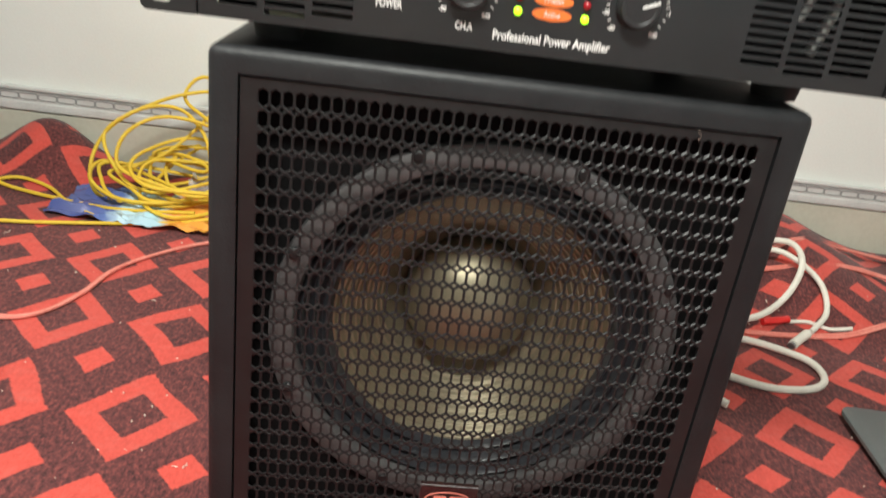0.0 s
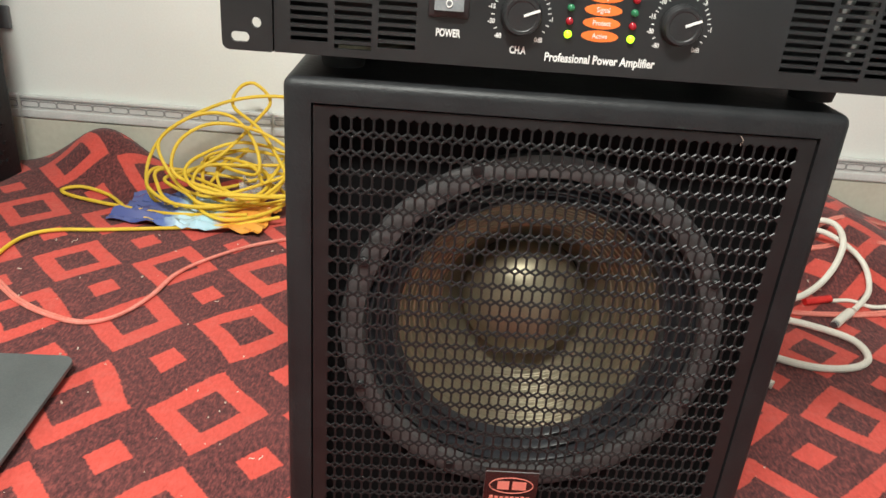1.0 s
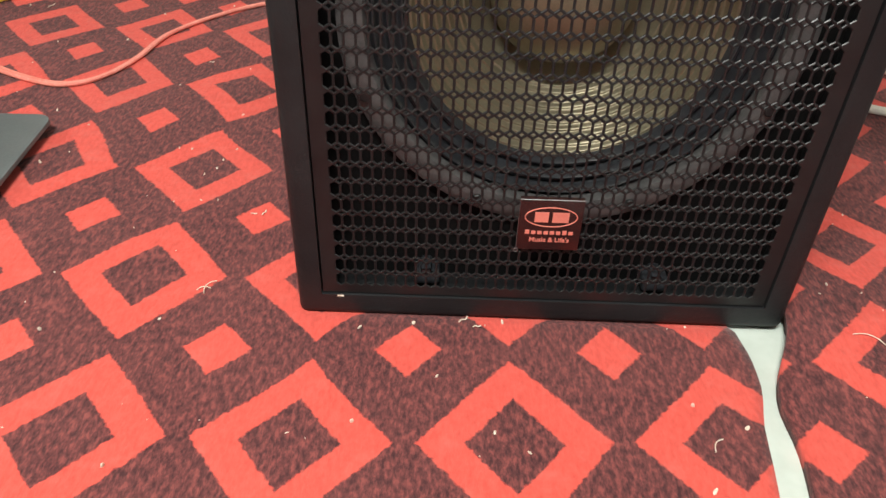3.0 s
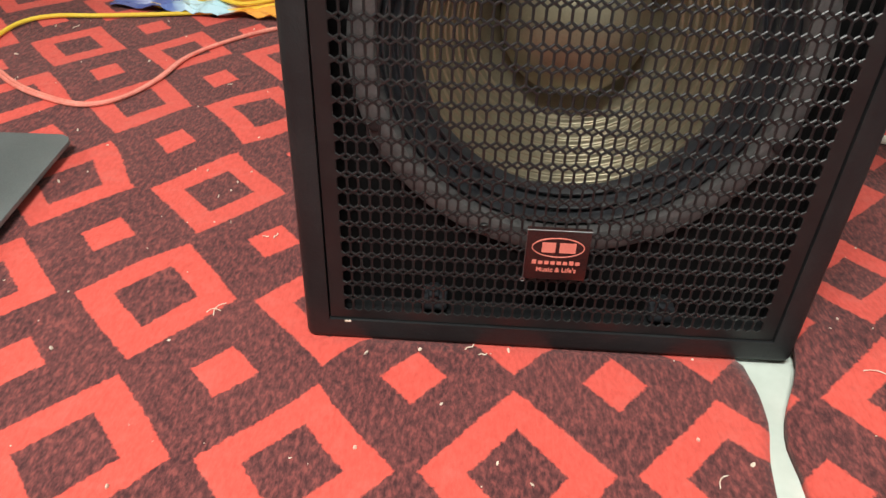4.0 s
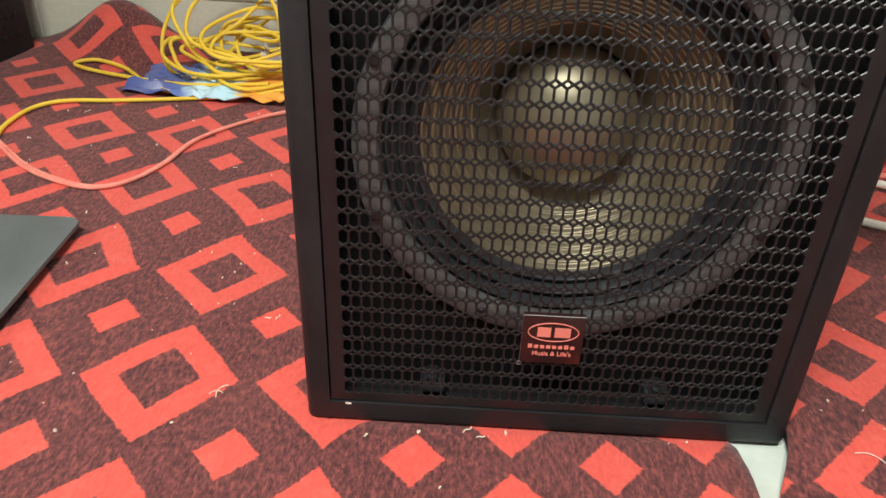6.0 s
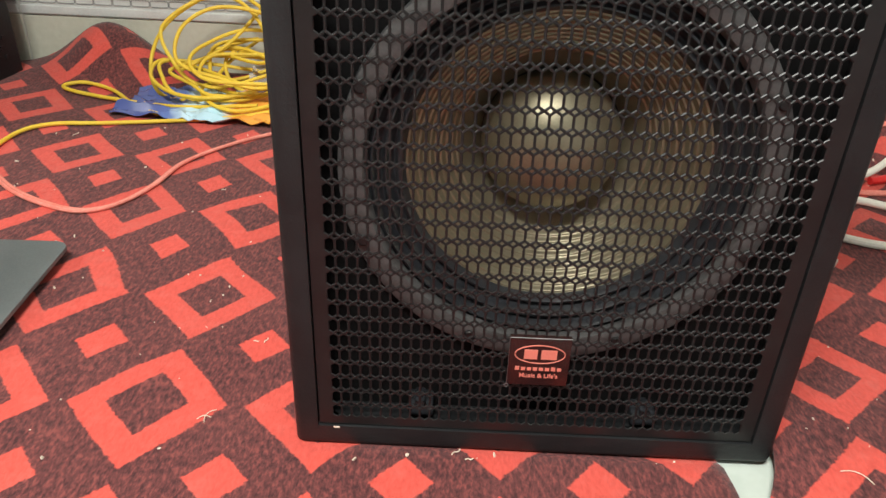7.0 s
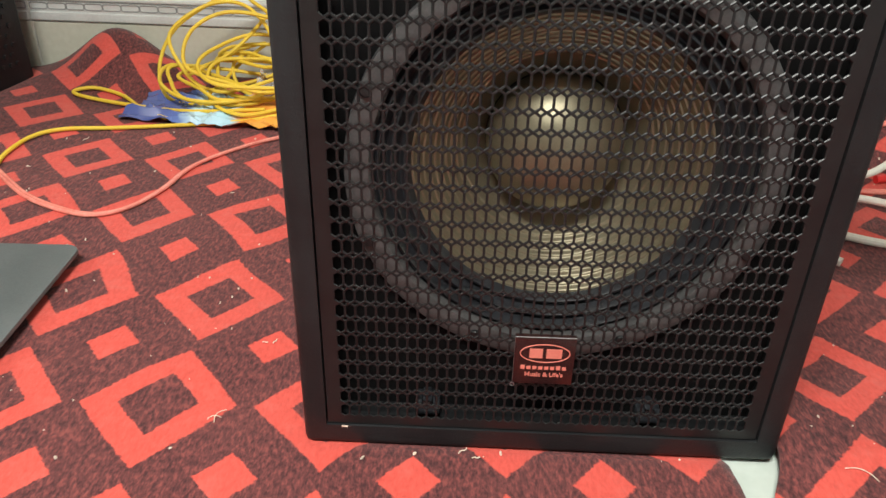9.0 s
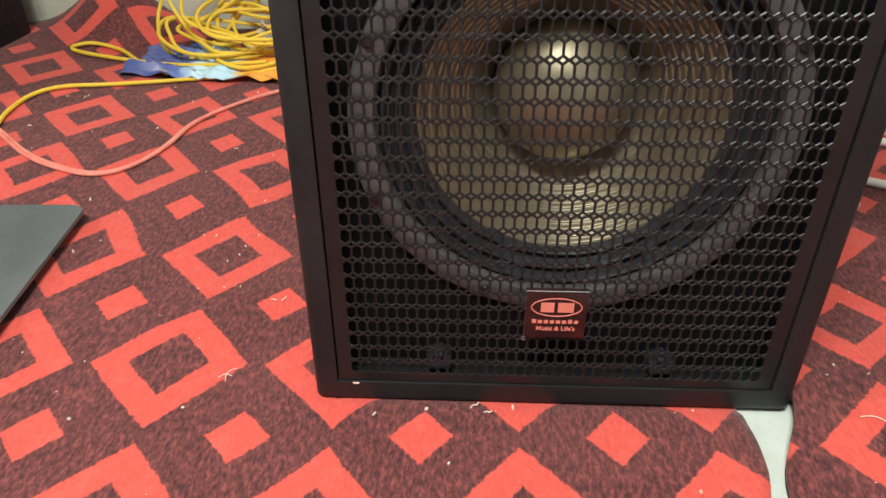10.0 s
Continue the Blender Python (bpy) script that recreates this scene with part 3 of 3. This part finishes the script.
def ear(x0, x1, outer):
    """A rack ear: plate with a slot and a round hole cut through, and a folded flange."""
    mid, sx = (x0, 1) if outer < 0 else (x1, -1)
    holes = [ring_points(mid + sx * 0.0122, z, 0.0034, 0.0034, 20, 0.0030) for z in (0.4855, 0.5920)] + [ring_points(mid + sx * 0.0235, 0.4955, 0.0033, 0.0035)]
    loop = []
    for cx, cz, a0 in ((x1, AT, 0), (x0, AT, 90), (x0, AB, 180), (x1, AB, 270)):
        rr = 0.0050 if (cx == x0) == (outer < 0) else 0.0015
        mx, mz = cx - rr * (1 if a0 in (0, 270) else -1), cz - rr * (1 if a0 < 180 else -1)
        loop += [(mx + rr * math.cos(radians(a0 + 22.5 * k)), mz + rr * math.sin(radians(a0 + 22.5 * k))) for k in range(5)]
    bm = plate(loop, holes, AY - 0.002, AY + 0.001)
    inner = x1 if outer < 0 else x0
    box(bm, inner - 0.0015 if outer < 0 else inner, inner if outer < 0 else inner + 0.0015, AY + 0.001, AY + 0.05, AB, AT)
    return bm


part("rack_ear", ear(-0.2435, AL - 0.0008, -1), PANEL, amp, smooth=0)
part("rack_ear", ear(AR + 0.0008, 0.2755, 1), PANEL, amp, smooth=0)
for x in (-0.168, 0.196):
    for y in (0.055, 0.27):
        foot = bmesh.new()
        bmesh.ops.create_cone(foot, cap_ends=True, segments=24, radius1=0.016, radius2=0.019, depth=AB + 0.001 - H, matrix=Matrix.Translation((x, y, (AB + 0.001 + H) / 2)))
        part("rubber_foot", foot, RUBBER, amp)
PY = AY - 0.0003

# rocker switch
bezel = part("switch_bezel", boxed(-0.1055, -0.0780, AY - 0.0022, AY + 0.001, 0.5080, 0.5395, bevel=0.0012), BLACK, amp)
rock = bmesh.new()
for a, b, z0, z1 in ((-0.0045, -0.0022, 0.5245, 0.5360), (-0.0022, -0.0058, 0.5128, 0.5245)):
    v = [rock.verts.new(c) for c in ((-0.1015, AY + a, z1), (-0.0820, AY + a, z1), (-0.0820, AY + b, z0), (-0.1015, AY + b, z0),
                                      (-0.1015, AY, z1), (-0.0820, AY, z1), (-0.0820, AY, z0), (-0.1015, AY, z0))]
    for f in ((0, 1, 2, 3), (7, 6, 5, 4), (0, 4, 5, 1), (1, 5, 6, 2), (2, 6, 7, 3), (3, 7, 4, 0)):
        rock.faces.new([v[k] for k in f])
rocker = part("rocker", rock, SWITCH, bezel, "grey rocker switch", smooth=0)
part("rocker_mark", lettering("I", 0.0085, -0.0918, 0.5310, AY - 0.0042, 0.9), PRINT, rocker)
part("rocker_mark", lettering("O", 0.0075, -0.0918, 0.5172, AY - 0.0058, 0.8), PRINT, rocker)
part("power_word", lettering("POWER", 0.0072, -0.0913, 0.4975, PY, 0.66, bold=0.00018), PRINT, panel)

# level knobs with printed scales
NUMBERS = (("-80", -135), ("-30", -105), ("-15", -78), ("-10", -46), ("-6", -2), ("-3", 42), ("-1", 95), ("0dB", 140))


def knob(x, z):
    k = part("level_knob", lathe([(0.0139, AY), (0.0139, AY - 0.001), (0.0134, AY - 0.002), (0.0131, AY - 0.003), (0.0128, AY - 0.0068), (0.0120, AY - 0.0080), (0.0100, AY - 0.0080), (0.0094, AY - 0.0076), (0.0, AY - 0.0076)], x, z, 40), BLACK, amp, "round black level knob")
    line = boxed(-0.0008, 0.0008, AY - 0.0084, AY - 0.0070, 0.001, 0.0122)
    bmesh.ops.transform(line, matrix=Matrix.Translation((x, 0, z)) @ Matrix.Rotation(radians(68), 4, "Y"), verts=line.verts)
    part("pointer", line, PRINT, k, "white pointer line")
    for word, deg in NUMBERS:
        a = radians(deg)
        r = 0.0205
        part("scale_number", lettering(word, 0.0044, x + r * math.sin(a), z + r * math.cos(a), PY, 0.8, bold=0.0001), PRINT, panel)
    ticks = bmesh.new()
    for deg in (-120, -92, -66, -58, -34, -22, 14, 26, 54, 64, 74, 84, 108, 122):
        t = boxed(-0.0003, 0.0003, AY - 0.0004, AY + 0.0004, 0.0180, 0.0202)
        bmesh.ops.transform(t, matrix=Matrix.Translation((x, 0, z)) @ Matrix.Rotation(radians(deg), 4, "Y"), verts=t.verts)
        tmp = bpy.data.meshes.new("tick")
        t.to_mesh(tmp)
        t.free()
        ticks.from_mesh(tmp)
        bpy.data.meshes.remove(tmp)
    part("scale_ticks", ticks, PRINT, panel)


knob(-0.0430, 0.5130)
knob(0.0650, 0.5140)
part("channel_word", lettering("CH.A", 0.0070, -0.0430, 0.4895, PY, 0.68, bold=0.00018), PRINT, panel)
part("panel_words", lettering("Professional Power Amplifier", 0.0082, 0.0140, 0.4865, PY, 0.79, bold=0.00018), PRINT, panel)
part("maker_words", lettering("PRO AUDIO", 0.0075, 0.0125, 0.5425, PY, 0.98, bold=0.00022), PRINT, panel)
bm = boxed(-0.0070, 0.0330, PY - 0.0002, PY + 0.0003, 0.5478, 0.5484)
box(bm, -0.0070, 0.0330, PY - 0.0002, PY + 0.0003, 0.5496, 0.5502)
for k in range(4):
    box(bm, -0.0040 + 0.0090 * k, 0.0030 + 0.0090 * k, PY - 0.0002, PY + 0.0003, 0.5520, 0.5640)
part("maker_mark", bm, PRINT, panel)
part("model_words", lettering("LA800", 0.0142, 0.0912, 0.5465, PY, 1.10, slant=0.25), ORANGE, panel, "orange model lettering")

for k, (word, colour) in enumerate((("Clip", RED_LED), ("Signal", GREEN), ("Protect", RED_LED), ("Active", LIME))):
    z = 0.5285 - 0.00855 * k
    oval = disc(bmesh.new(), 0.0115, z, PY - 0.0001, PY + 0.0006, 0.0127, 0.0038, n=40)
    oval = part("label_oval", oval, ORANGE, panel, "orange oval label")
    part("label_word", lettering(word, 0.0048, 0.0115, z, PY - 0.0003, 0.85), PRINT, oval)
    for x in (-0.0103, 0.0327):
        led = lathe([(0.0026, AY), (0.0026, AY - 0.0012), (0.0021, AY - 0.0026), (0.0011, AY - 0.0033), (0.0, AY - 0.0035)], x, z - (0.0 if x < 0 else 0.0004), 20)
        part("indicator", led, colour, panel, "lit lime green indicator" if k == 3 else "unlit indicator")

# ---- second loudspeaker by the wall ----
other = thing("loudspeaker", (-1.08, 0.72, 0.0), "black loudspeaker box with a dotted grille on the carpet", "loudspeaker")
turn = Matrix.Translation((-0.905, 0.920, 0.006)) @ Matrix.Rotation(radians(-13), 4, "Z")


def placed(bm, m):
    bmesh.ops.transform(bm, matrix=m, verts=bm.verts)
    return bm


part("cabinet", placed(boxed(-0.36, 0, -0.40, 0, 0, 0.66, bevel=0.008, seg=3), turn), PAINT, other)
bm = bmesh.new()
for a in range(20):
    for b in range(33):
        bmesh.ops.create_cone(bm, cap_ends=True, segments=6, radius1=0.005, radius2=0.005, depth=0.003,
                              matrix=Matrix.Translation((0.0015, -0.035 - 0.017 * a - (0.0085 if b % 2 else 0), 0.045 + 0.0175 * b)) @ Matrix.Rotation(radians(90), 4, "Y"))
part("grille_dots", placed(bm, turn), GRILLE, other)

# ---- base plates of the stands either side ----


def base_plate(corner, deg, wide, deep, label):
    bm = bmesh.new()
    r, pts = 0.018, []
    for cx, cy, a0 in ((wide - r, deep - r, 0), (r, deep - r, 90), (r, r, 180), (wide - r, r, 270)):
        pts += [(cx + r * math.cos(radians(a0 + 15 * k)), cy + r * math.sin(radians(a0 + 15 * k))) for k in range(7)]
    f = bm.faces.new([bm.verts.new((x, y, 0.0)) for x, y in pts])
    got = bmesh.ops.extrude_face_region(bm, geom=[f])
    up = [v for v in got["geom"] if isinstance(v, bmesh.types.BMVert)]
    bmesh.ops.translate(bm, verts=up, vec=(0, 0, 0.005))
    rim = [e for e in bm.edges if all(v.co.z > 0.004 for v in e.verts)]
    bmesh.ops.bevel(bm, geom=rim, offset=0.0012, segments=2, affect="EDGES", profile=0.5)
    m = Matrix.Translation((*corner, 0.0145)) @ Matrix.Rotation(radians(deg), 4, "Z") @ Matrix.Translation((0, -deep, 0))
    ob = thing("base_plate", m @ Vector((wide / 2, deep / 2, -0.0145)), label, "base plate", "stand base plates")
    part("sheet", placed(bm, m), PLATE, ob)
    for x in (0.055, wide - 0.055):
        for y in (0.055, deep - 0.055):
            pad = bmesh.new()
            bmesh.ops.create_cone(pad, cap_ends=True, segments=20, radius1=0.013, radius2=0.016, depth=0.0145, matrix=m @ Matrix.Translation((x, y, -0.00725)))
            part("rubber_pad", pad, RUBBER, ob)
    return ob


base_plate((-0.985, 0.268), 2.0, 0.46, 0.44, "worn black metal base plate lying on the carpet")
base_plate((0.548, 0.335), -6.0, 0.46, 0.44, "black metal base plate on the carpet")

# ---- cables and litter ----


def on_left(x, y, r):
    return (x, y, lift_left(x, y) + r)


def on_right(x, y, r):
    return (x, y, lift_right(x, y) + r)


def yellow_coil():
    """A loose heap of yellow cable: one run of uneven loops, then a long tail over the carpet."""
    rng = random.Random(23)
    r = 0.0034
    bm = bmesh.new()
    pts = []
    for k in range(11):
        cx, cy = -0.465 + rng.uniform(-0.07, 0.07), 0.845 + rng.uniform(-0.035, 0.03)
        ax, ay = rng.uniform(0.07, 0.135), rng.uniform(0.045, 0.095)
        slope, spin, start = radians(rng.choice((6, 12, 20, 35, 55, 70))), rng.uniform(-0.6, 0.6), rng.uniform(0, 6.28)
        for m in range(8):
            a = start + 2 * math.pi * m / 8.0
            u, v = ax * math.cos(a) * rng.uniform(0.8, 1.15), ay * math.sin(a) * rng.uniform(0.8, 1.15)
            x = cx + u * math.cos(spin) - v * math.cos(slope) * math.sin(spin)
            y = cy + u * math.sin(spin) * 0.5 + v * math.cos(slope)
            z = 0.008 + 0.004 * k + (v + ay) * math.sin(slope) + rng.uniform(0, 0.012)
            pts.append((x, min(y, 0.955), max(z, 0.008)))
    tube(bm, spline(pts, 7), r, 8)
    # a tall loop that leans on the wall
    up = [(-0.36, 0.86, 0.06), (-0.42, 0.90, 0.14), (-0.480, 0.93, 0.178), (-0.470, 0.945, 0.212), (-0.44, 0.945, 0.222), (-0.41, 0.94, 0.192), (-0.43, 0.92, 0.16), (-0.50, 0.88, 0.09), (-0.58, 0.85, 0.05)]
    tube(bm, spline(up, 8), r, 8)
    arch = [(-0.30, 0.90, 0.20), (-0.40, 0.925, 0.205), (-0.50, 0.92, 0.185), (-0.60, 0.90, 0.13), (-0.635, 0.87, 0.07), (-0.62, 0.83, 0.02), (-0.56, 0.80, 0.012), (-0.46, 0.80, 0.02)]
    tube(bm, spline(arch, 8), r, 8)
    # hairpin and tail
    pin = [(-0.42, 0.76, 0.02), (-0.56, 0.765, 0.012), (-0.68, 0.79, 0.008), (-0.765, 0.81, 0.008), (-0.787, 0.83, 0.008), (-0.755, 0.845, 0.008), (-0.70, 0.83, 0.008), (-0.64, 0.77, 0.009), (-0.585, 0.735, 0.008)]
    tube(bm, spline([(x, y, z + lift_left(x, y)) for x, y, z in pin], 8), r, 8)
    tail = [(-0.36, 0.76, 0.02), (-0.45, 0.735, 0.008), (-0.56, 0.715, 0.005), (-0.66, 0.685, 0.005), (-0.73, 0.665, 0.005), (-0.765, 0.63, 0.005), (-0.775, 0.57, 0.005), (-0.765, 0.52, 0.005), (-0.75, 0.47, 0.005), (-0.80, 0.42, 0.005), (-0.95, 0.38, 0.005)]
    tube(bm, spline([(x, y, z + lift_left(x, y)) for x, y, z in tail], 8), r, 8)
    return single("extension_cable", bm, YELLOW, "tangled heap of yellow cable on the carpet by the wall", "cable")


yellow_coil()
bm = bmesh.new()
run = [(-0.86, 0.60), (-0.75, 0.50), (-0.68, 0.435), (-0.62, 0.40), (-0.565, 0.385), (-0.525, 0.41), (-0.50, 0.47), (-0.485, 0.55), (-0.44, 0.62), (-0.37, 0.68), (-0.25, 0.74), (0.0, 0.78)]
tube(bm, spline([on_left(x, y, 0.0035) for x, y in run], 8), 0.0032, 8)
tube(bm, spline([on_left(x + 0.003, y + 0.004, 0.0035) for x, y in run], 8), 0.0028, 8)
single("speaker_wire", bm, PINK, "translucent red twin wire lying on the carpet", "cable")


def bag(name, cx, cy, sx, sy, mat, label, seed, height=0.02, deg=0.0):
    """A crumpled flat plastic pack."""
    bm = bmesh.new()
    n = 26
    rows = []
    for a in range(n + 1):
        row = []
        for b in range(n + 1):
            u, v = b / n * 2 - 1, a / n * 2 - 1
            x, y = u * sx * (1 + 0.12 * noise.noise((v * 2, seed, 0))), v * sy * (1 + 0.15 * noise.noise((u * 2, seed, 5)))
            z = height * abs(noise.noise((u * 2.6, v * 2.6, seed))) + 0.5 * height * abs(noise.noise((u * 6, v * 6, seed + 3))) + 0.003
            row.append(bm.verts.new((x, y, z)))
        rows.append(row)
    for a in range(n):
        for b in range(n):
            bm.faces.new((rows[a][b], rows[a][b + 1], rows[a + 1][b + 1], rows[a + 1][b]))
    got = bmesh.ops.extrude_face_region(bm, geom=list(bm.faces))
    bmesh.ops.translate(bm, verts=[v for v in got["geom"] if isinstance(v, bmesh.types.BMVert)], vec=(0, 0, 0.0012))
    placed(bm, Matrix.Translation((cx, cy, 0.003)) @ Matrix.Rotation(radians(deg), 4, "Z"))
    return single(name, bm, mat, label, "plastic bag", smooth=20)


def printed_film(name):
    n = Nodes(name, 0.22)
    t = n.node("ShaderNodeTexCoord")
    sep = n.node("ShaderNodeSeparateXYZ")
    n.wire(t.outputs["Object"], sep.inputs[0])
    wob = n.noise(t.outputs["Object"], 14, 3)
    f = n.math("ADD", n.math("MULTIPLY", sep.outputs[0], 3.3), n.math("ADD", n.math("MULTIPLY", wob, 0.25), 0.375))
    n.base(n.ramp(f, [(0.26, (0.085, 0.11, 0.30)), (0.36, (0.11, 0.17, 0.42)), (0.41, (0.50, 0.68, 0.78)), (0.66, (0.42, 0.64, 0.74)), (0.72, (0.75, 0.30, 0.05)), (1.0, (0.80, 0.36, 0.06))]))
    return n.mat


def clear_film(name):
    n = Nodes(name, 0.15, 0.0, (0.8, 0.76, 0.74))
    n.bsdf.inputs["Alpha"].default_value = 0.22
    return n.mat


bag("plastic_pack", -0.52, 0.785, 0.14, 0.07, printed_film("printed_plastic_film"), "crumpled blue, white and orange plastic pack under the cable", 2.0, 0.022, -6)
bag("clear_bag", -0.36, 0.90, 0.10, 0.05, clear_film("clear_plastic_film"), "crumpled clear plastic bag behind the yellow cable", 9.0, 0.07, 4)

# white leads to the right of the loudspeaker
bm = bmesh.new()
one = [(0.30, 0.52, 0.0), (0.37, 0.445, 0.0), (0.43, 0.415, 0.0), (0.49, 0.392, 0.0), (0.55, 0.398, 0.0), (0.588, 0.43, 0.0), (0.585, 0.475, 0.004), (0.53, 0.51, 0.006), (0.475, 0.525, 0.008), (0.46, 0.55, 0.012),
       (0.545, 0.575, 0.02), (0.61, 0.625, 0.026), (0.655, 0.69, 0.026), (0.66, 0.755, 0.02), (0.61, 0.79, 0.012), (0.52, 0.79, 0.006)]
tube(bm, spline([(x - 0.012, y - 0.012, z + lift_right(x, y) + 0.0055) for x, y, z in one], 8), 0.0054, 10)
single("white_lead", bm, CREAM, "thick cream cable looped on the carpet", "cable", "white leads")
lead = thing("plug_lead", (0.60, 0.55, 0.0), "thin cream lead with a plug at its end", "cable", "white leads")
bm = bmesh.new()
two = [(0.56, 0.78, 0.012), (0.625, 0.74, 0.022), (0.664, 0.714, 0.014), (0.693, 0.665, 0.006), (0.683, 0.607, 0.002), (0.640, 0.563, 0.002)]
tube(bm, spline([(x - 0.02, y - 0.01, z + lift_right(x, y) + 0.005) for x, y, z in two], 8), 0.0048, 10)
part("sheath", bm, CREAM, lead)
bm = bmesh.new()
tube(bm, [on_right(0.612, 0.549, 0.008), on_right(0.591, 0.531, 0.008), on_right(0.572, 0.513, 0.008)], 0.0075, 12)
part("plug", bm, CREAM, lead, "cream moulded plug")
bm = bmesh.new()
tube(bm, [on_right(0.571, 0.512, 0.008), on_right(0.566, 0.508, 0.008)], 0.0055, 12)
part("plug_tip", bm, STEEL, lead, "metal plug tip")
red = thing("red_plug_lead", (0.60, 0.60, 0.0), "thin cream lead with a red plug on the carpet", "cable", "white leads")
bm = bmesh.new()
three = [(0.598, 0.585, 0.0), (0.63, 0.585, 0.0), (0.66, 0.57, 0.0), (0.70, 0.575, 0.0)]
tube(bm, spline([on_right(x, y, 0.0035) for x, y, z in three], 8), 0.0034, 8)
part("sheath", bm, CREAM, red)
bm = bmesh.new()
tube(bm, [on_right(0.548, 0.576, 0.008), on_right(0.57, 0.58, 0.008), on_right(0.595, 0.585, 0.008)], 0.0062, 12)
part("plug", bm, RED_PLUG, red, "red plug")
for run in ([(0.42, 0.55), (0.55, 0.545), (0.68, 0.555), (0.80, 0.60), (1.0, 0.66)], [(0.45, 0.70), (0.62, 0.715), (0.78, 0.735), (1.0, 0.73)], [(0.55, 0.72), (0.68, 0.79), (0.82, 0.87), (1.0, 0.90)]):
    bm = bmesh.new()
    tube(bm, spline([on_right(x, y, 0.003) for x, y in run], 10), 0.003, 8)
    tube(bm, spline([on_right(x, y + 0.006, 0.003) for x, y in run], 10), 0.003, 8)
    single("speaker_wire", bm, PINK, "translucent red twin wire lying on the carpet", "cable")
bm = bmesh.new()
tube(bm, [(0.362, 0.348, 0.009), (0.382, 0.338, 0.010), (0.394, 0.327, 0.009)], 0.0058, 12)
single("loose_plug", bm, CREAM, "small cream plug lying on the carpet", "plug")


# litter
def crumbs():
    rng = random.Random(5)
    bm = bmesh.new()
    for k in range(260):
        x, y = rng.uniform(-0.8, 0.8), rng.uniform(-0.3, 0.7)
        if abs(x) < 0.21 and y > -0.004 or 0.14 < x < 0.21:
            continue
        z = lift_left(x, y) if x < 0.15 else lift_right(x, y)
        s = rng.choice((0.0006, 0.0008, 0.0011, 0.0017))
        m = Matrix.Translation((x, y, z + s * 0.4)) @ Euler([rng.uniform(0, 6) for _ in range(3)]).to_matrix().to_4x4() @ Matrix.Diagonal((s * rng.uniform(0.8, 2.2), s, s * 0.6, 1))
        bmesh.ops.create_icosphere(bm, subdivisions=1, radius=1, matrix=m)
    return single("crumbs", bm, CRUMB, "pale crumbs and lint scattered over the carpets", "litter", kind="stuff")


crumbs()
for x, y, deg, size in ((-0.400, 0.473, 20, 0.003), (-0.066, -0.008, 40, 0.005), (-0.055, -0.016, 10, 0.0035), (-0.261, 0.134, 70, 0.004), (-0.271, 0.132, 0, 0.003), (-0.684, 0.642, 75, 0.008)):
    bm = bmesh.new()
    pts = [(-size, 0, 0), (-size * 0.3, size * 0.25, 0), (size * 0.4, -size * 0.1, 0), (size, size * 0.2, 0)]
    tube(bm, spline(pts, 3), 0.0006, 6, 0.7)
    placed(bm, Matrix.Translation(on_left(x, y, 0.0012)) @ Matrix.Rotation(radians(deg), 4, "Z"))
    single("paper_scrap", bm, CRUMB, "tiny pale paper scrap on the carpet", "litter", "paper scraps")
for x, y, deg, size in ((-0.286, 0.022, 75, 0.009), (-0.290, 0.019, 20, 0.006), (0.115, -0.129, 60, 0.007), (0.267, -0.021, -25, 0.013)):
    bm = bmesh.new()
    pts = [(-size, 0, 0), (-size * 0.3, size * 0.3, 0.001), (size * 0.4, size * 0.2, 0.001), (size, -size * 0.2, 0)]
    tube(bm, spline(pts, 5), 0.0004, 5)
    lift = on_left if x < 0.15 else on_right
    placed(bm, Matrix.Translation(lift(x, y, 0.001)) @ Matrix.Rotation(radians(deg), 4, "Z"))
    single("straw_fibre", bm, CRUMB, "thin pale straw fibre on the carpet", "litter", "straw fibres")
